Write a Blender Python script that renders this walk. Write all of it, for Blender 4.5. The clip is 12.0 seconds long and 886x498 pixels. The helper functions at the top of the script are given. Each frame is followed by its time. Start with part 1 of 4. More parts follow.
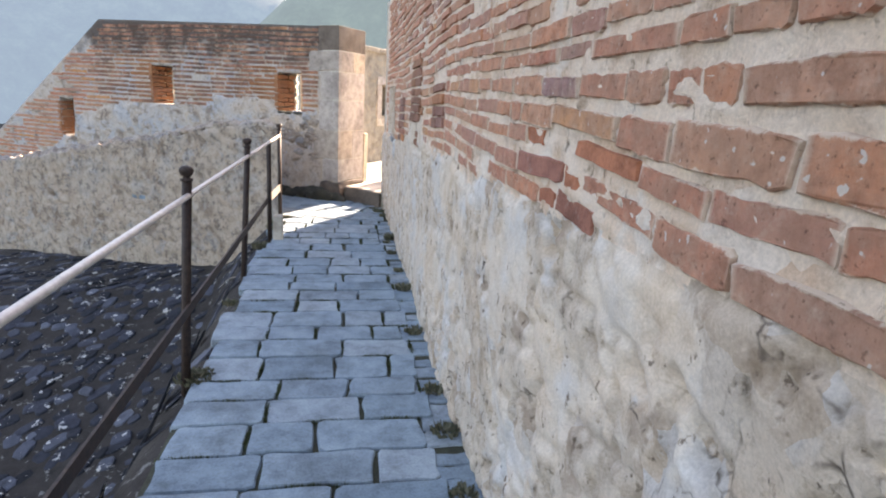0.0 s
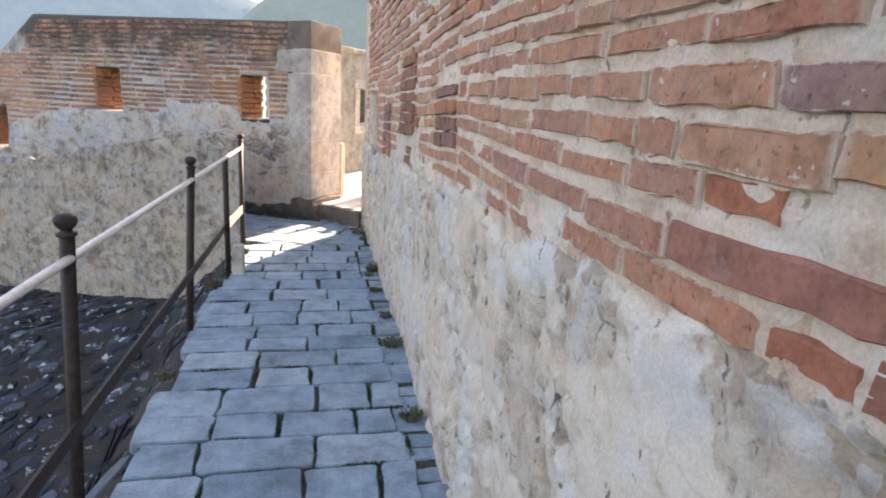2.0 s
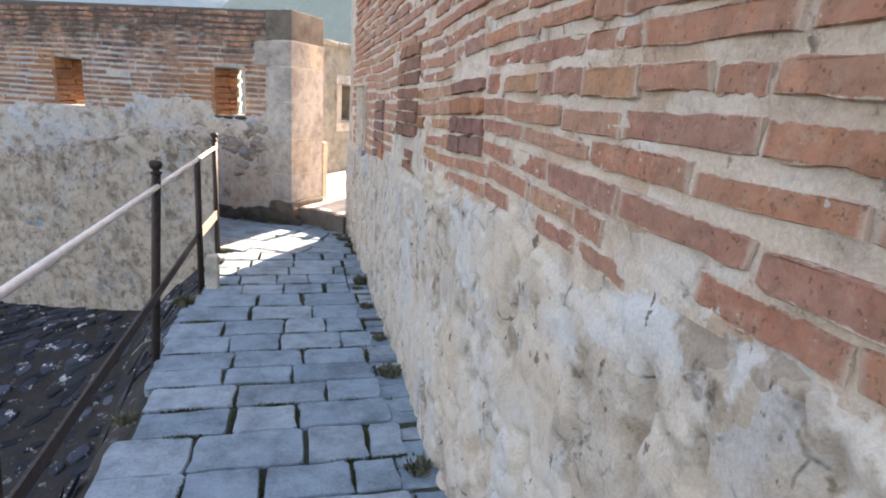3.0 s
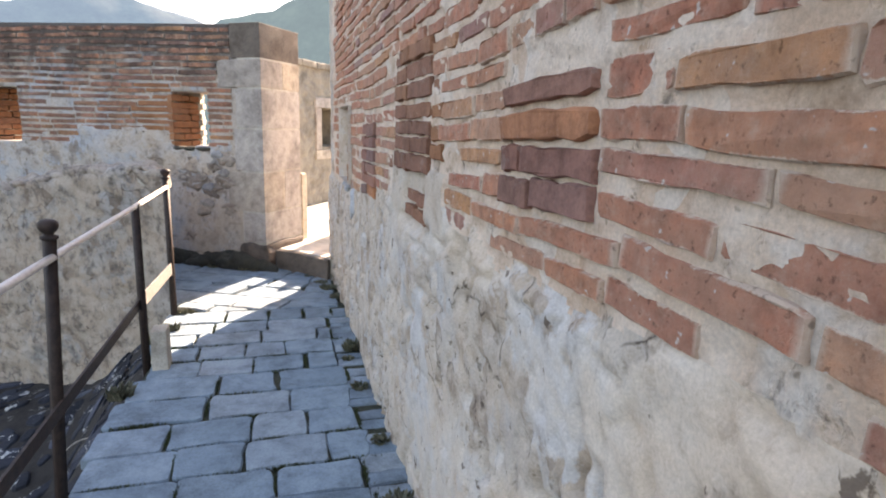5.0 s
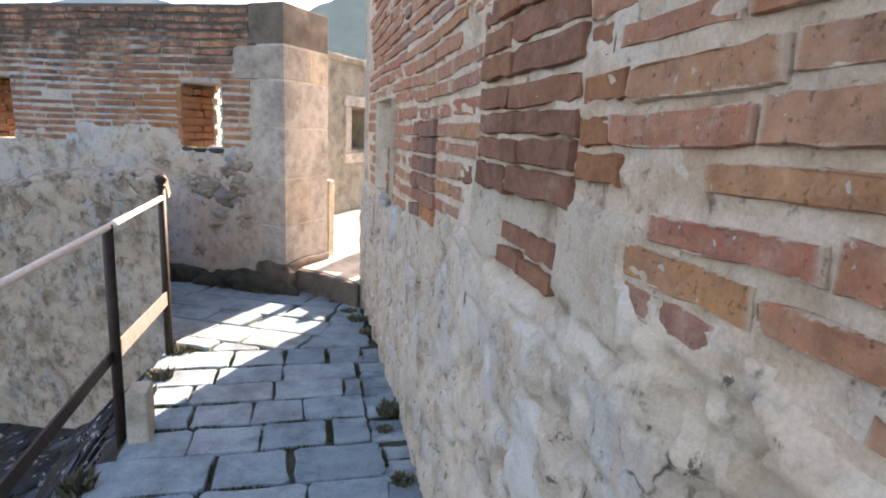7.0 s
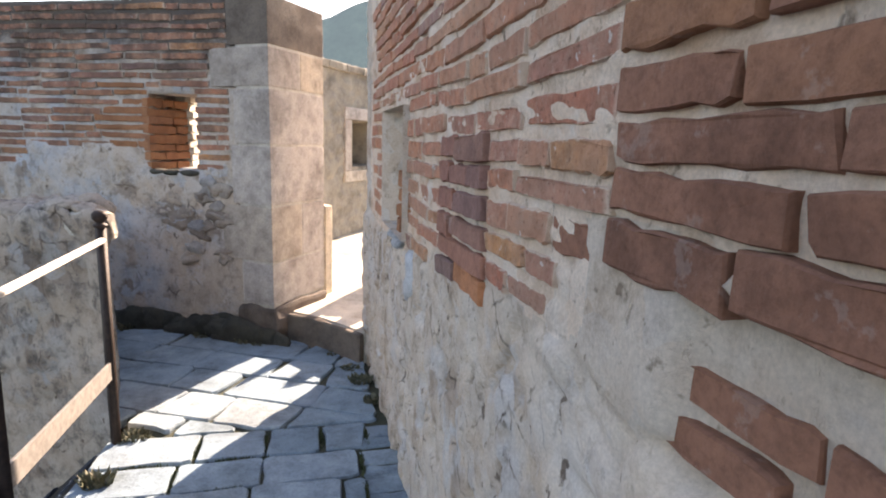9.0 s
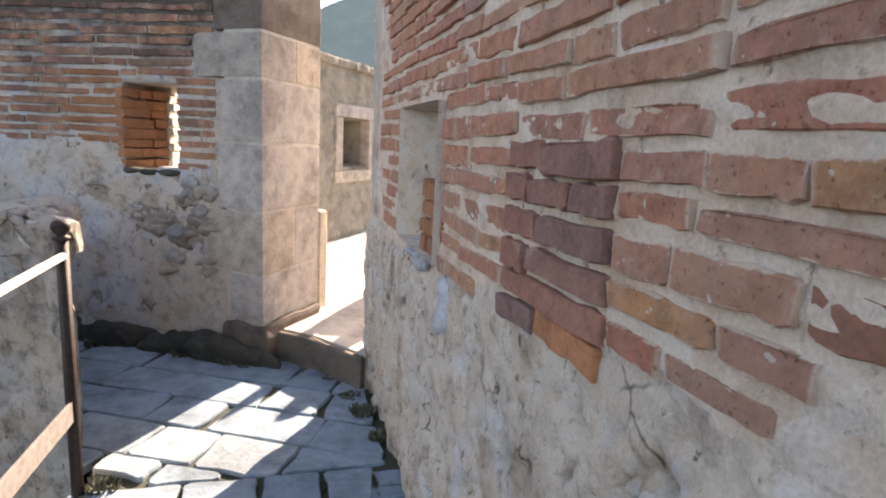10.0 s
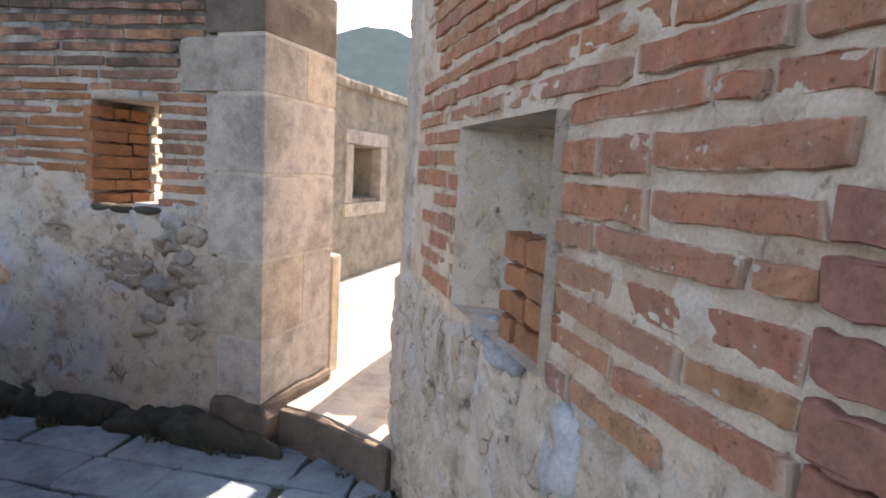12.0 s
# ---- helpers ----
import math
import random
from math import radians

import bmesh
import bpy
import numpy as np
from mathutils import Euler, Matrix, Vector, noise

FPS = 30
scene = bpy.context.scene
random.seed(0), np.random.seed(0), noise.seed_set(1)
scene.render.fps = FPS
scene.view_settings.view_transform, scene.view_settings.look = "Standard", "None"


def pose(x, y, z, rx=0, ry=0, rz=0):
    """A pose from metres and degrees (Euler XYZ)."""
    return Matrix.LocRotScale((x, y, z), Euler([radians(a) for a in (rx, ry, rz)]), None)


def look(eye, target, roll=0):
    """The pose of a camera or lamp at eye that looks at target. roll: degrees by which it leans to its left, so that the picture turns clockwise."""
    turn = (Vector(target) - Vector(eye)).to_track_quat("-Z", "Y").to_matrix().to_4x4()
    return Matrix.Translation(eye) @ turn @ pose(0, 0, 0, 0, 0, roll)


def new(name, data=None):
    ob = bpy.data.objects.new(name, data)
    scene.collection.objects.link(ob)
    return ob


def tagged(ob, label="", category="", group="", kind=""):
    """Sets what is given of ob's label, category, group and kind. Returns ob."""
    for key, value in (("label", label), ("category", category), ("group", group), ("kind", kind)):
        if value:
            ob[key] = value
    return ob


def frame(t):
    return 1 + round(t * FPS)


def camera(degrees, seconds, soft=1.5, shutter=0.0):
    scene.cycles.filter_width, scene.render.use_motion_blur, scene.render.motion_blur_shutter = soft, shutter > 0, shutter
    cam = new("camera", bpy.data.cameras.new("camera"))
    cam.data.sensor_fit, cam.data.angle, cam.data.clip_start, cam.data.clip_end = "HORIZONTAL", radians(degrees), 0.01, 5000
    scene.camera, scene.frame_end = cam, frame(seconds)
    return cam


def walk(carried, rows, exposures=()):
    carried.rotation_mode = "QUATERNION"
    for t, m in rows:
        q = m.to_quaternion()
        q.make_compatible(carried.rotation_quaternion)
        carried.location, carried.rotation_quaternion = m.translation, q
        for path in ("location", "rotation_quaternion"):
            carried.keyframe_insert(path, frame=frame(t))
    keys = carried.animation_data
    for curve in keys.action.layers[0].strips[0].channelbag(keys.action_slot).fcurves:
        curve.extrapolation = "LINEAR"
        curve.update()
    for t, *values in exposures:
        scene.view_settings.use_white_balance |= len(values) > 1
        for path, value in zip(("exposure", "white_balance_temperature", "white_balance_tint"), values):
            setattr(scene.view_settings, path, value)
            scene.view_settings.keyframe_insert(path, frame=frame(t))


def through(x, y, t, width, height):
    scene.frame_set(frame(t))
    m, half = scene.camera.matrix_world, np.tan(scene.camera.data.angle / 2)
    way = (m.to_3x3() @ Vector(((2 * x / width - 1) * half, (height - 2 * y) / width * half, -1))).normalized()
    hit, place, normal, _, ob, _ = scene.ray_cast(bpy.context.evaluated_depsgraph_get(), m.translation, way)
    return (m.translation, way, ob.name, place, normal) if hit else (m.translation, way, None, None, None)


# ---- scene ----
import itertools
cam = camera(74.4, 12.0, 2.0)
PATH = [
    (0, (-0.007, -0.028, 1.494), (0.33, 1.88, 0.997), 3.2),
    (0.5, (-0.002, 0.173, 1.489), (0.354, 2.079, 0.998), 3.8),
    (1, (-0.055, 0.484, 1.499), (0.39, 2.375, 1.026), 3.6),
    (1.5, (-0.065, 0.685, 1.494), (0.428, 2.564, 1.018), 3.7),
    (2, (0.015, 0.978, 1.502), (0.427, 2.876, 1.022), 3.1),
    (2.5, (0.031, 1.164, 1.499), (0.465, 3.057, 1.021), 3.1),
    (3, (-0.041, 1.441, 1.497), (0.446, 3.319, 1.012), 3.6),
    (3.2, (-0.082, 1.563, 1.503), (0.498, 3.419, 1.036), 4.1),
    (4.8, (0.078, 2.305, 1.484), (0.57, 4.193, 1.043), 1.9),
    (5, (0.046, 2.413, 1.485), (0.58, 4.295, 1.071), 1.7),
    (5.5, (0.012, 2.612, 1.494), (0.594, 4.479, 1.076), 2.4),
    (6, (0.031, 2.852, 1.46), (0.541, 4.741, 1.05), 1.8),
    (6.5, (0.084, 3.102, 1.473), (0.518, 5.01, 1.058), 1.8),
    (7, (0.069, 3.369, 1.453), (0.527, 5.273, 1.049), 2.5),
    (7.2, (0.053, 3.482, 1.466), (0.553, 5.375, 1.061), 2.5),
    (8.8, (0.14, 4.143, 1.47), (0.593, 6.057, 1.107), 1.0),
    (9, (0.144, 4.232, 1.465), (0.595, 6.147, 1.101), 1.7),
    (9.5, (0.06, 4.459, 1.466), (0.555, 6.363, 1.105), 2.2),
    (10, (0.041, 4.677, 1.469), (0.562, 6.573, 1.107), 2.9),
    (10.5, (0.108, 4.93, 1.455), (0.479, 6.863, 1.098), 2.5),
    (11, (0.134, 5.107, 1.458), (0.485, 7.043, 1.103), 2.1),
    (11.5, (0.058, 5.276, 1.448), (0.557, 7.197, 1.205), 3.0),
    (12, (0.012, 5.472, 1.471), (0.533, 7.384, 1.203), 3.1),
]
walk(cam, [(t, look(eye, target, roll)) for t, eye, target, roll in PATH], [(0.0, 2.68, 8430, 25), (6.0, 2.46, 8250, 24.5), (12.0, 2.14, 8050, 24.5)])

# world and sun
AZ, EL = 33.2, 27.0  # the sun's azimuth right of +y, and its height
world = bpy.data.worlds.new("world")
scene.world = world
world.use_nodes = True
wn = world.node_tree
sky = wn.nodes.new("ShaderNodeTexSky")
sky.sky_type, sky.sun_disc = "NISHITA", False
sky.sun_elevation, sky.sun_rotation = radians(EL), radians(AZ)
sky.air_density, sky.dust_density, sky.ozone_density = 1.1, 0.7, 1.2
wn.links.new(sky.outputs[0], wn.nodes["Background"].inputs[0])
wn.nodes["Background"].inputs[1].default_value = 0.11
sun = new("sun", bpy.data.lights.new("sun", "SUN"))
sun.data.energy, sun.data.angle, sun.data.color = 4.9, radians(0.5), (1, 0.93, 0.82)
SUN = Vector((math.sin(radians(AZ)) * math.cos(radians(EL)), math.cos(radians(AZ)) * math.cos(radians(EL)), math.sin(radians(EL))))
sun.matrix_world = look(SUN * 30, (0, 0, 0))
RNG = np.random.default_rng(7)


# ---- materials ----
def shader(name, rough=0.9, metal=0.0):
    m = bpy.data.materials.new(name)
    m.use_nodes = True
    nt = m.node_tree
    b = nt.nodes["Principled BSDF"]
    b.inputs["Roughness"].default_value, b.inputs["Metallic"].default_value = rough, metal
    b.inputs["Specular IOR Level"].default_value = 0.25
    return m, nt, b


def node(nt, kind, **values):
    n = nt.nodes.new(kind)
    for key, value in values.items():
        n.inputs[key.replace("_", " ")].default_value = value
    return n


def coords(nt):
    return nt.nodes.new("ShaderNodeNewGeometry").outputs["Position"]


def noise_out(nt, pos, scale, detail=5, rough=0.6, stretch=None):
    n = node(nt, "ShaderNodeTexNoise", Scale=scale, Detail=detail, Roughness=rough)
    if stretch:
        mp = nt.nodes.new("ShaderNodeMapping")
        mp.inputs["Scale"].default_value = stretch
        nt.links.new(pos, mp.inputs["Vector"])
        pos = mp.outputs[0]
    nt.links.new(pos, n.inputs["Vector"])
    return n.outputs["Fac"]


def ramp(nt, fac, stops):
    r = nt.nodes.new("ShaderNodeValToRGB")
    while len(r.color_ramp.elements) < len(stops):
        r.color_ramp.elements.new(0.5)
    for e, (p, c) in zip(r.color_ramp.elements, stops):
        e.position = p
        e.color = (c, c, c, 1) if isinstance(c, (int, float)) else (*c, 1)
    nt.links.new(fac, r.inputs[0])
    return r.outputs[0]


def mix(nt, fac, a, b, blend="MIX"):
    n = nt.nodes.new("ShaderNodeMix")
    n.data_type, n.blend_type = "RGBA", blend
    for sock, v in ((n.inputs[0], fac), (n.inputs[6], a), (n.inputs[7], b)):
        if isinstance(v, bpy.types.NodeSocket):
            nt.links.new(v, sock)
        elif isinstance(v, (int, float)):
            sock.default_value = v
        else:
            sock.default_value = (*v, 1)
    return n.outputs[2]


def bump(nt, b, height, strength, dist):
    n = node(nt, "ShaderNodeBump", Strength=strength, Distance=dist)
    nt.links.new(height, n.inputs["Height"])
    nt.links.new(n.outputs[0], b.inputs["Normal"])


def rubble_material(name, cream, pale, brown, blue, cell=7.0, crust=False, lichen=0.0, flake=0.0, crack=0.0, bare=None):
    """Lime render over rubble: patches of lime wash, stones that show through, pits and stains."""
    m, nt, b = shader(name)
    p = coords(nt)
    big = noise_out(nt, p, 2.6, 6, 0.62)
    col = ramp(nt, big, [(0.34, cream), (0.5, pale), (0.58, cream), (0.64, blue), (0.74, cream)])
    v = node(nt, "ShaderNodeTexVoronoi", Scale=cell)
    v.inputs["Randomness"].default_value = 1.0
    warp = mix(nt, 0.13, p, noise_col(nt, p, 5.0))
    nt.links.new(warp, v.inputs["Vector"])
    stone = ramp(nt, v.outputs["Color"], [(0.25, brown), (0.5, cream), (0.75, blue)])
    show = ramp(nt, noise_out(nt, p, 3.7, 4, 0.6), [(0.47, 0.0), (0.58, 0.75)])
    col = mix(nt, show, col, stone)
    stain = ramp(nt, noise_out(nt, p, 9.0, 7, 0.7), [(0.3, (0.55, 0.48, 0.42)), (0.5, (1, 1, 1))])
    col = mix(nt, 0.8, col, stain, "MULTIPLY")
    if crack:  # open joints round the stones, broken up
        e = node(nt, "ShaderNodeTexVoronoi", Scale=cell)
        e.feature = "DISTANCE_TO_EDGE"
        nt.links.new(mix(nt, 0.07, p, noise_col(nt, p, 9.0)), e.inputs["Vector"])
        gap = ramp(nt, e.outputs["Distance"], [(0.006, crack), (0.045, 0.0)])
        broken = ramp(nt, noise_out(nt, p, 5.3, 5, 0.65), [(0.51, 0.0), (0.62, 1.0)])
        gap = mix(nt, 1.0, gap, broken, "MULTIPLY")
        col = mix(nt, gap, col, (0.10, 0.075, 0.06))
    pits = ramp(nt, noise_out(nt, p, 30.0, 3, 0.6), [(0.28, (0.3, 0.26, 0.22)), (0.37, (1, 1, 1))])
    col = mix(nt, 0.75, col, pits, "MULTIPLY")
    tall = node(nt, "ShaderNodeMapping")
    tall.inputs["Scale"].default_value = (1.0, 1.0, 0.55)
    nt.links.new(p, tall.inputs["Vector"])
    chip = noise_out(nt, tall.outputs[0], 17.0, 6, 0.6)
    col = mix(nt, ramp(nt, chip, [(0.30, 0.75), (0.36, 0.0)]), col, (0.16, 0.115, 0.085))
    coat = None
    if flake:  # crisp-edged remains of a smooth pale coat
        coat = ramp(nt, noise_out(nt, p, 2.5, 10, 0.66), [(0.485, 0.0), (0.515, flake)])
        if bare:  # the coat has mostly fallen off beyond this stretch of the wall
            along = nt.nodes.new("ShaderNodeSeparateXYZ")
            nt.links.new(p, along.inputs[0])
            left = node(nt, "ShaderNodeMapRange")
            for key, value in (("From Min", bare[0]), ("From Max", bare[1]), ("To Min", 1.0), ("To Max", 0.3)):
                left.inputs[key].default_value = value
            nt.links.new(along.outputs[1], left.inputs[0])
            coat = mix(nt, 1.0, coat, left.outputs[0], "MULTIPLY")
        film = ramp(nt, noise_out(nt, p, 1.9, 6, 0.62), [(0.40, cream), (0.5, pale), (0.6, blue)])
        grime = ramp(nt, noise_out(nt, p, 15.0, 6, 0.7), [(0.3, (0.80, 0.77, 0.74)), (0.5, (1, 1, 1))])
        col = mix(nt, coat, col, mix(nt, 1.0, film, grime, "MULTIPLY"))
        nick = noise_out(nt, p, 23.0, 4, 0.62, (1.0, 1.0, 0.6))
        col = mix(nt, ramp(nt, nick, [(0.31, 0.9), (0.35, 0.0)]), col, (0.15, 0.11, 0.085))
    if lichen:
        spot = ramp(nt, noise_out(nt, p, 12.0, 8, 0.72), [(0.53, 0.0), (0.62, lichen)] if lichen < 0.8 else [(0.49, 0.0), (0.68, lichen)])
        col = mix(nt, spot, col, (0.085, 0.078, 0.07))
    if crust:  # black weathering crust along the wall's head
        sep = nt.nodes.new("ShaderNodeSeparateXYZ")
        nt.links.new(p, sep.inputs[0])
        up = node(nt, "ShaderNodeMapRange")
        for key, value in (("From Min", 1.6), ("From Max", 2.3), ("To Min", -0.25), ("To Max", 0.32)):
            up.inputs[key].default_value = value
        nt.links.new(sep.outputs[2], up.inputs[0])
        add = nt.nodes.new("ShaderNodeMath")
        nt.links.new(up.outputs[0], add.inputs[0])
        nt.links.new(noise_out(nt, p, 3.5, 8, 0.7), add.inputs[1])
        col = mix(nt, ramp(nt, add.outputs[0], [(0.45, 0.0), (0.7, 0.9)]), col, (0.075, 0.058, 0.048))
    grain = ramp(nt, noise_out(nt, p, 140.0, 3, 0.7), [(0.3, (0.82, 0.82, 0.82)), (0.7, (1.08, 1.08, 1.08))])
    col = mix(nt, 1.0, col, grain, "MULTIPLY")
    nt.links.new(col, b.inputs["Base Color"])
    rough = mix(nt, 0.5, noise_out(nt, p, 36.0, 10, 0.74), ramp(nt, chip, [(0.30, (0, 0, 0)), (0.40, (1, 1, 1))]))
    if coat:
        rough = mix(nt, coat, rough, mix(nt, 0.8, noise_out(nt, p, 26.0, 6, 0.6), (0.75, 0.75, 0.75)))
    bump(nt, b, rough, 0.75, 0.03)
    return m


def noise_col(nt, pos, scale):
    n = node(nt, "ShaderNodeTexNoise", Scale=scale, Detail=3)
    nt.links.new(pos, n.inputs["Vector"])
    return n.outputs["Color"]


def brick_material(name, single, dark=0.0):
    m, nt, b = shader(name)
    p = coords(nt)
    if single:
        r = nt.nodes.new("ShaderNodeObjectInfo").outputs["Random"]
    else:
        r = nt.nodes.new("ShaderNodeNewGeometry").outputs["Random Per Island"]
    base = ramp(nt, r, [(0.0, (0.43, 0.155, 0.10)), (0.14, (0.49, 0.20, 0.12)), (0.28, (0.53, 0.215, 0.115)), (0.42, (0.41, 0.175, 0.125)),
                        (0.56, (0.50, 0.255, 0.155)), (0.72, (0.49, 0.185, 0.11)), (0.83, (0.29, 0.16, 0.15)), (0.92, (0.45, 0.23, 0.14)), (1.0, (0.55, 0.24, 0.085))])
    worn = ramp(nt, noise_out(nt, p, 7.0, 6, 0.65), [(0.46, 0.0), (0.66, 0.4)])
    base = mix(nt, worn, base, (0.42, 0.225, 0.15))
    mottle = ramp(nt, noise_out(nt, p, 19.0, 8, 0.72), [(0.3, (0.5, 0.46, 0.44)), (0.52, (1, 1, 1)), (0.72, (1.35, 1.28, 1.2))])
    col = mix(nt, 0.9, base, mottle, "MULTIPLY")
    lime = ramp(nt, noise_out(nt, p, 27.0, 8, 0.75), [(0.42, 0.02), (0.56, 0.14), (0.74, 0.62)])
    col = mix(nt, lime, col, (0.62, 0.49, 0.38))
    dust = ramp(nt, noise_out(nt, p, 4.6, 6, 0.66), [(0.44, 0.0), (0.62, 0.5)])
    col = mix(nt, dust, col, (0.40, 0.22, 0.15))
    if single:  # mortar left on the arrises
        own = nt.nodes.new("ShaderNodeSeparateXYZ")
        nt.links.new(nt.nodes.new("ShaderNodeTexCoord").outputs["Object"], own.inputs[0])
        rag = noise_out(nt, p, 42.0, 5, 0.7)
        for axis_out, reach, edge in ((own.outputs[2], 0.42, 0.47), (own.outputs[0], 0.07, 0.49)):
            far_out = node(nt, "ShaderNodeMath")
            far_out.operation = "ABSOLUTE"
            nt.links.new(axis_out, far_out.inputs[0])
            add = node(nt, "ShaderNodeMath")
            add.operation = "MULTIPLY_ADD"
            nt.links.new(rag, add.inputs[0])
            add.inputs[1].default_value = reach
            nt.links.new(far_out.outputs[0], add.inputs[2])
            limit = edge + reach * 0.5
            col = mix(nt, ramp(nt, add.outputs[0], [(limit - 0.035, 0.0), (limit + 0.015, 0.85)]), col, (0.64, 0.51, 0.40))
    pit = ramp(nt, noise_out(nt, p, 85.0, 3, 0.6), [(0.30, (0.3, 0.28, 0.27)), (0.40, (1, 1, 1))])
    col = mix(nt, 0.7, col, pit, "MULTIPLY")
    fleck = ramp(nt, noise_out(nt, p, 48.0, 2, 0.5), [(0.70, 0.0), (0.73, 0.8)])
    col = mix(nt, fleck, col, (0.58, 0.54, 0.48))
    if dark:
        crust = ramp(nt, noise_out(nt, p, 4.0, 8, 0.7), [(0.36, 0.0), (0.56, dark)])
        col = mix(nt, crust, col, (0.095, 0.062, 0.05))
    nt.links.new(col, b.inputs["Base Color"])
    bump(nt, b, noise_out(nt, p, 34.0, 10, 0.76), 0.75, 0.014)
    return m


def stone_material(name, stops, single=True, spots=0.0, rough=0.88, scale=9.0):
    m, nt, b = shader(name, rough)
    p = coords(nt)
    r = nt.nodes.new("ShaderNodeObjectInfo").outputs["Random"] if single else nt.nodes.new("ShaderNodeNewGeometry").outputs["Random Per Island"]
    col = ramp(nt, r, stops)
    mottle = ramp(nt, noise_out(nt, p, scale, 8, 0.7), [(0.28, (0.55, 0.54, 0.53)), (0.5, (0.95, 0.95, 0.95)), (0.72, (1.22, 1.2, 1.16))])
    col = mix(nt, 0.9, col, mottle, "MULTIPLY")
    stain = ramp(nt, noise_out(nt, p, 2.7, 7, 0.68), [(0.36, (0.56, 0.54, 0.53)), (0.52, (1, 1, 1))])
    col = mix(nt, 0.75, col, stain, "MULTIPLY")
    fine = ramp(nt, noise_out(nt, p, 90.0, 4, 0.7), [(0.3, (0.68, 0.67, 0.66)), (0.55, (1, 1, 1))])
    col = mix(nt, 0.8, col, fine, "MULTIPLY")
    if spots:
        lichen = ramp(nt, noise_out(nt, p, 10.0, 6, 0.7), [(0.60, 0.0), (0.63, spots)])
        col = mix(nt, lichen, col, (0.55, 0.55, 0.52))
    nt.links.new(col, b.inputs["Base Color"])
    bump(nt, b, noise_out(nt, p, 38.0, 8, 0.7), 0.5, 0.012)
    return m


def metal_material(name, a, c, rough, metal):
    m, nt, b = shader(name, rough, metal)
    p = coords(nt)
    col = ramp(nt, noise_out(nt, p, 35.0, 6, 0.7), [(0.35, a), (0.65, c)])
    nt.links.new(col, b.inputs["Base Color"])
    bump(nt, b, noise_out(nt, p, 120.0, 4, 0.6), 0.3, 0.003)
    return m


def plant_material(name, a, c):
    m, nt, b = shader(name, 0.7)
    r = nt.nodes.new("ShaderNodeNewGeometry").outputs["Random Per Island"]
    nt.links.new(ramp(nt, r, [(0.0, a), (1.0, c)]), b.inputs["Base Color"])
    return m


RENDER = rubble_material("lime_render", (0.585, 0.47, 0.365), (0.605, 0.525, 0.44), (0.36, 0.27, 0.205), (0.555, 0.54, 0.52), 10.0, flake=0.85, crack=0.95, bare=(4.4, 5.6))
MORTAR = rubble_material("lime_mortar", (0.71, 0.545, 0.415), (0.75, 0.62, 0.505), (0.58, 0.39, 0.27), (0.71, 0.63, 0.55), 12.0)
CEMENT = rubble_material("old_cement", (0.60, 0.495, 0.395), (0.63, 0.545, 0.455), (0.52, 0.40, 0.30), (0.57, 0.525, 0.475), 15.0)
RUBBLE = rubble_material("rubble_wall", (0.42, 0.33, 0.255), (0.45, 0.38, 0.31), (0.20, 0.15, 0.115), (0.36, 0.345, 0.325), 7.0, False, 0.85, 0.5, 0.9)
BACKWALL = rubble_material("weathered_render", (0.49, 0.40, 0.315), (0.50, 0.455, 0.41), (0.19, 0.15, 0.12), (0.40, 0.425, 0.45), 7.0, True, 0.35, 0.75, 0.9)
BRICK, BRICKS = brick_material("brick", True), brick_material("brick_joined", False)
WBRICK, WBRICKS = brick_material("weathered_brick", True, 0.65), brick_material("crusted_brick", True, 0.95)
SLAB = stone_material("paving", [(0.0, (0.195, 0.27, 0.325)), (0.35, (0.26, 0.345, 0.40)), (0.7, (0.235, 0.31, 0.365)), (1.0, (0.33, 0.40, 0.44))], scale=7.0)
EARTH = stone_material("joint_earth", [(0.0, (0.045, 0.052, 0.034)), (1.0, (0.065, 0.07, 0.048))], scale=20.0)
COBBLE = stone_material("dark_cobble", [(0.0, (0.018, 0.019, 0.024)), (0.5, (0.036, 0.041, 0.054)), (0.85, (0.06, 0.067, 0.088)), (1.0, (0.12, 0.135, 0.165))], False, 0.8)
GROUND = stone_material("dark_ground", [(0.0, (0.036, 0.032, 0.029)), (1.0, (0.042, 0.037, 0.033))], True, 0.25)
ASHLAR = stone_material("ashlar", [(0.0, (0.37, 0.33, 0.30)), (0.35, (0.53, 0.44, 0.335)), (0.65, (0.44, 0.40, 0.37)), (1.0, (0.58, 0.49, 0.36))], scale=11.0)
PALEBAR = metal_material("pale_flat_bar", (0.16, 0.145, 0.13), (0.25, 0.23, 0.21), 0.6, 0.0)
STONES = stone_material("rubble_stones", [(0.0, (0.20, 0.155, 0.125)), (0.4, (0.36, 0.29, 0.23)), (0.7, (0.40, 0.35, 0.30)), (1.0, (0.33, 0.33, 0.33))], scale=14.0)
FARSTONE = stone_material("far_rubble", [(0.0, (0.30, 0.27, 0.22)), (1.0, (0.33, 0.29, 0.23))], scale=5.0)
CAPSTONE = stone_material("dark_ashlar", [(0.0, (0.15, 0.12, 0.10)), (1.0, (0.19, 0.155, 0.125))], scale=6.0)
LIMESTONE = stone_material("pale_limestone", [(0.0, (0.50, 0.46, 0.39)), (1.0, (0.56, 0.51, 0.43))], scale=4.0)
BLUESTONE = stone_material("blue_rubble", [(0.0, (0.38, 0.40, 0.42)), (1.0, (0.47, 0.485, 0.50))], scale=15.0)
MOSS = stone_material("mossy_stone", [(0.0, (0.045, 0.045, 0.035)), (1.0, (0.085, 0.08, 0.065))], scale=12.0)
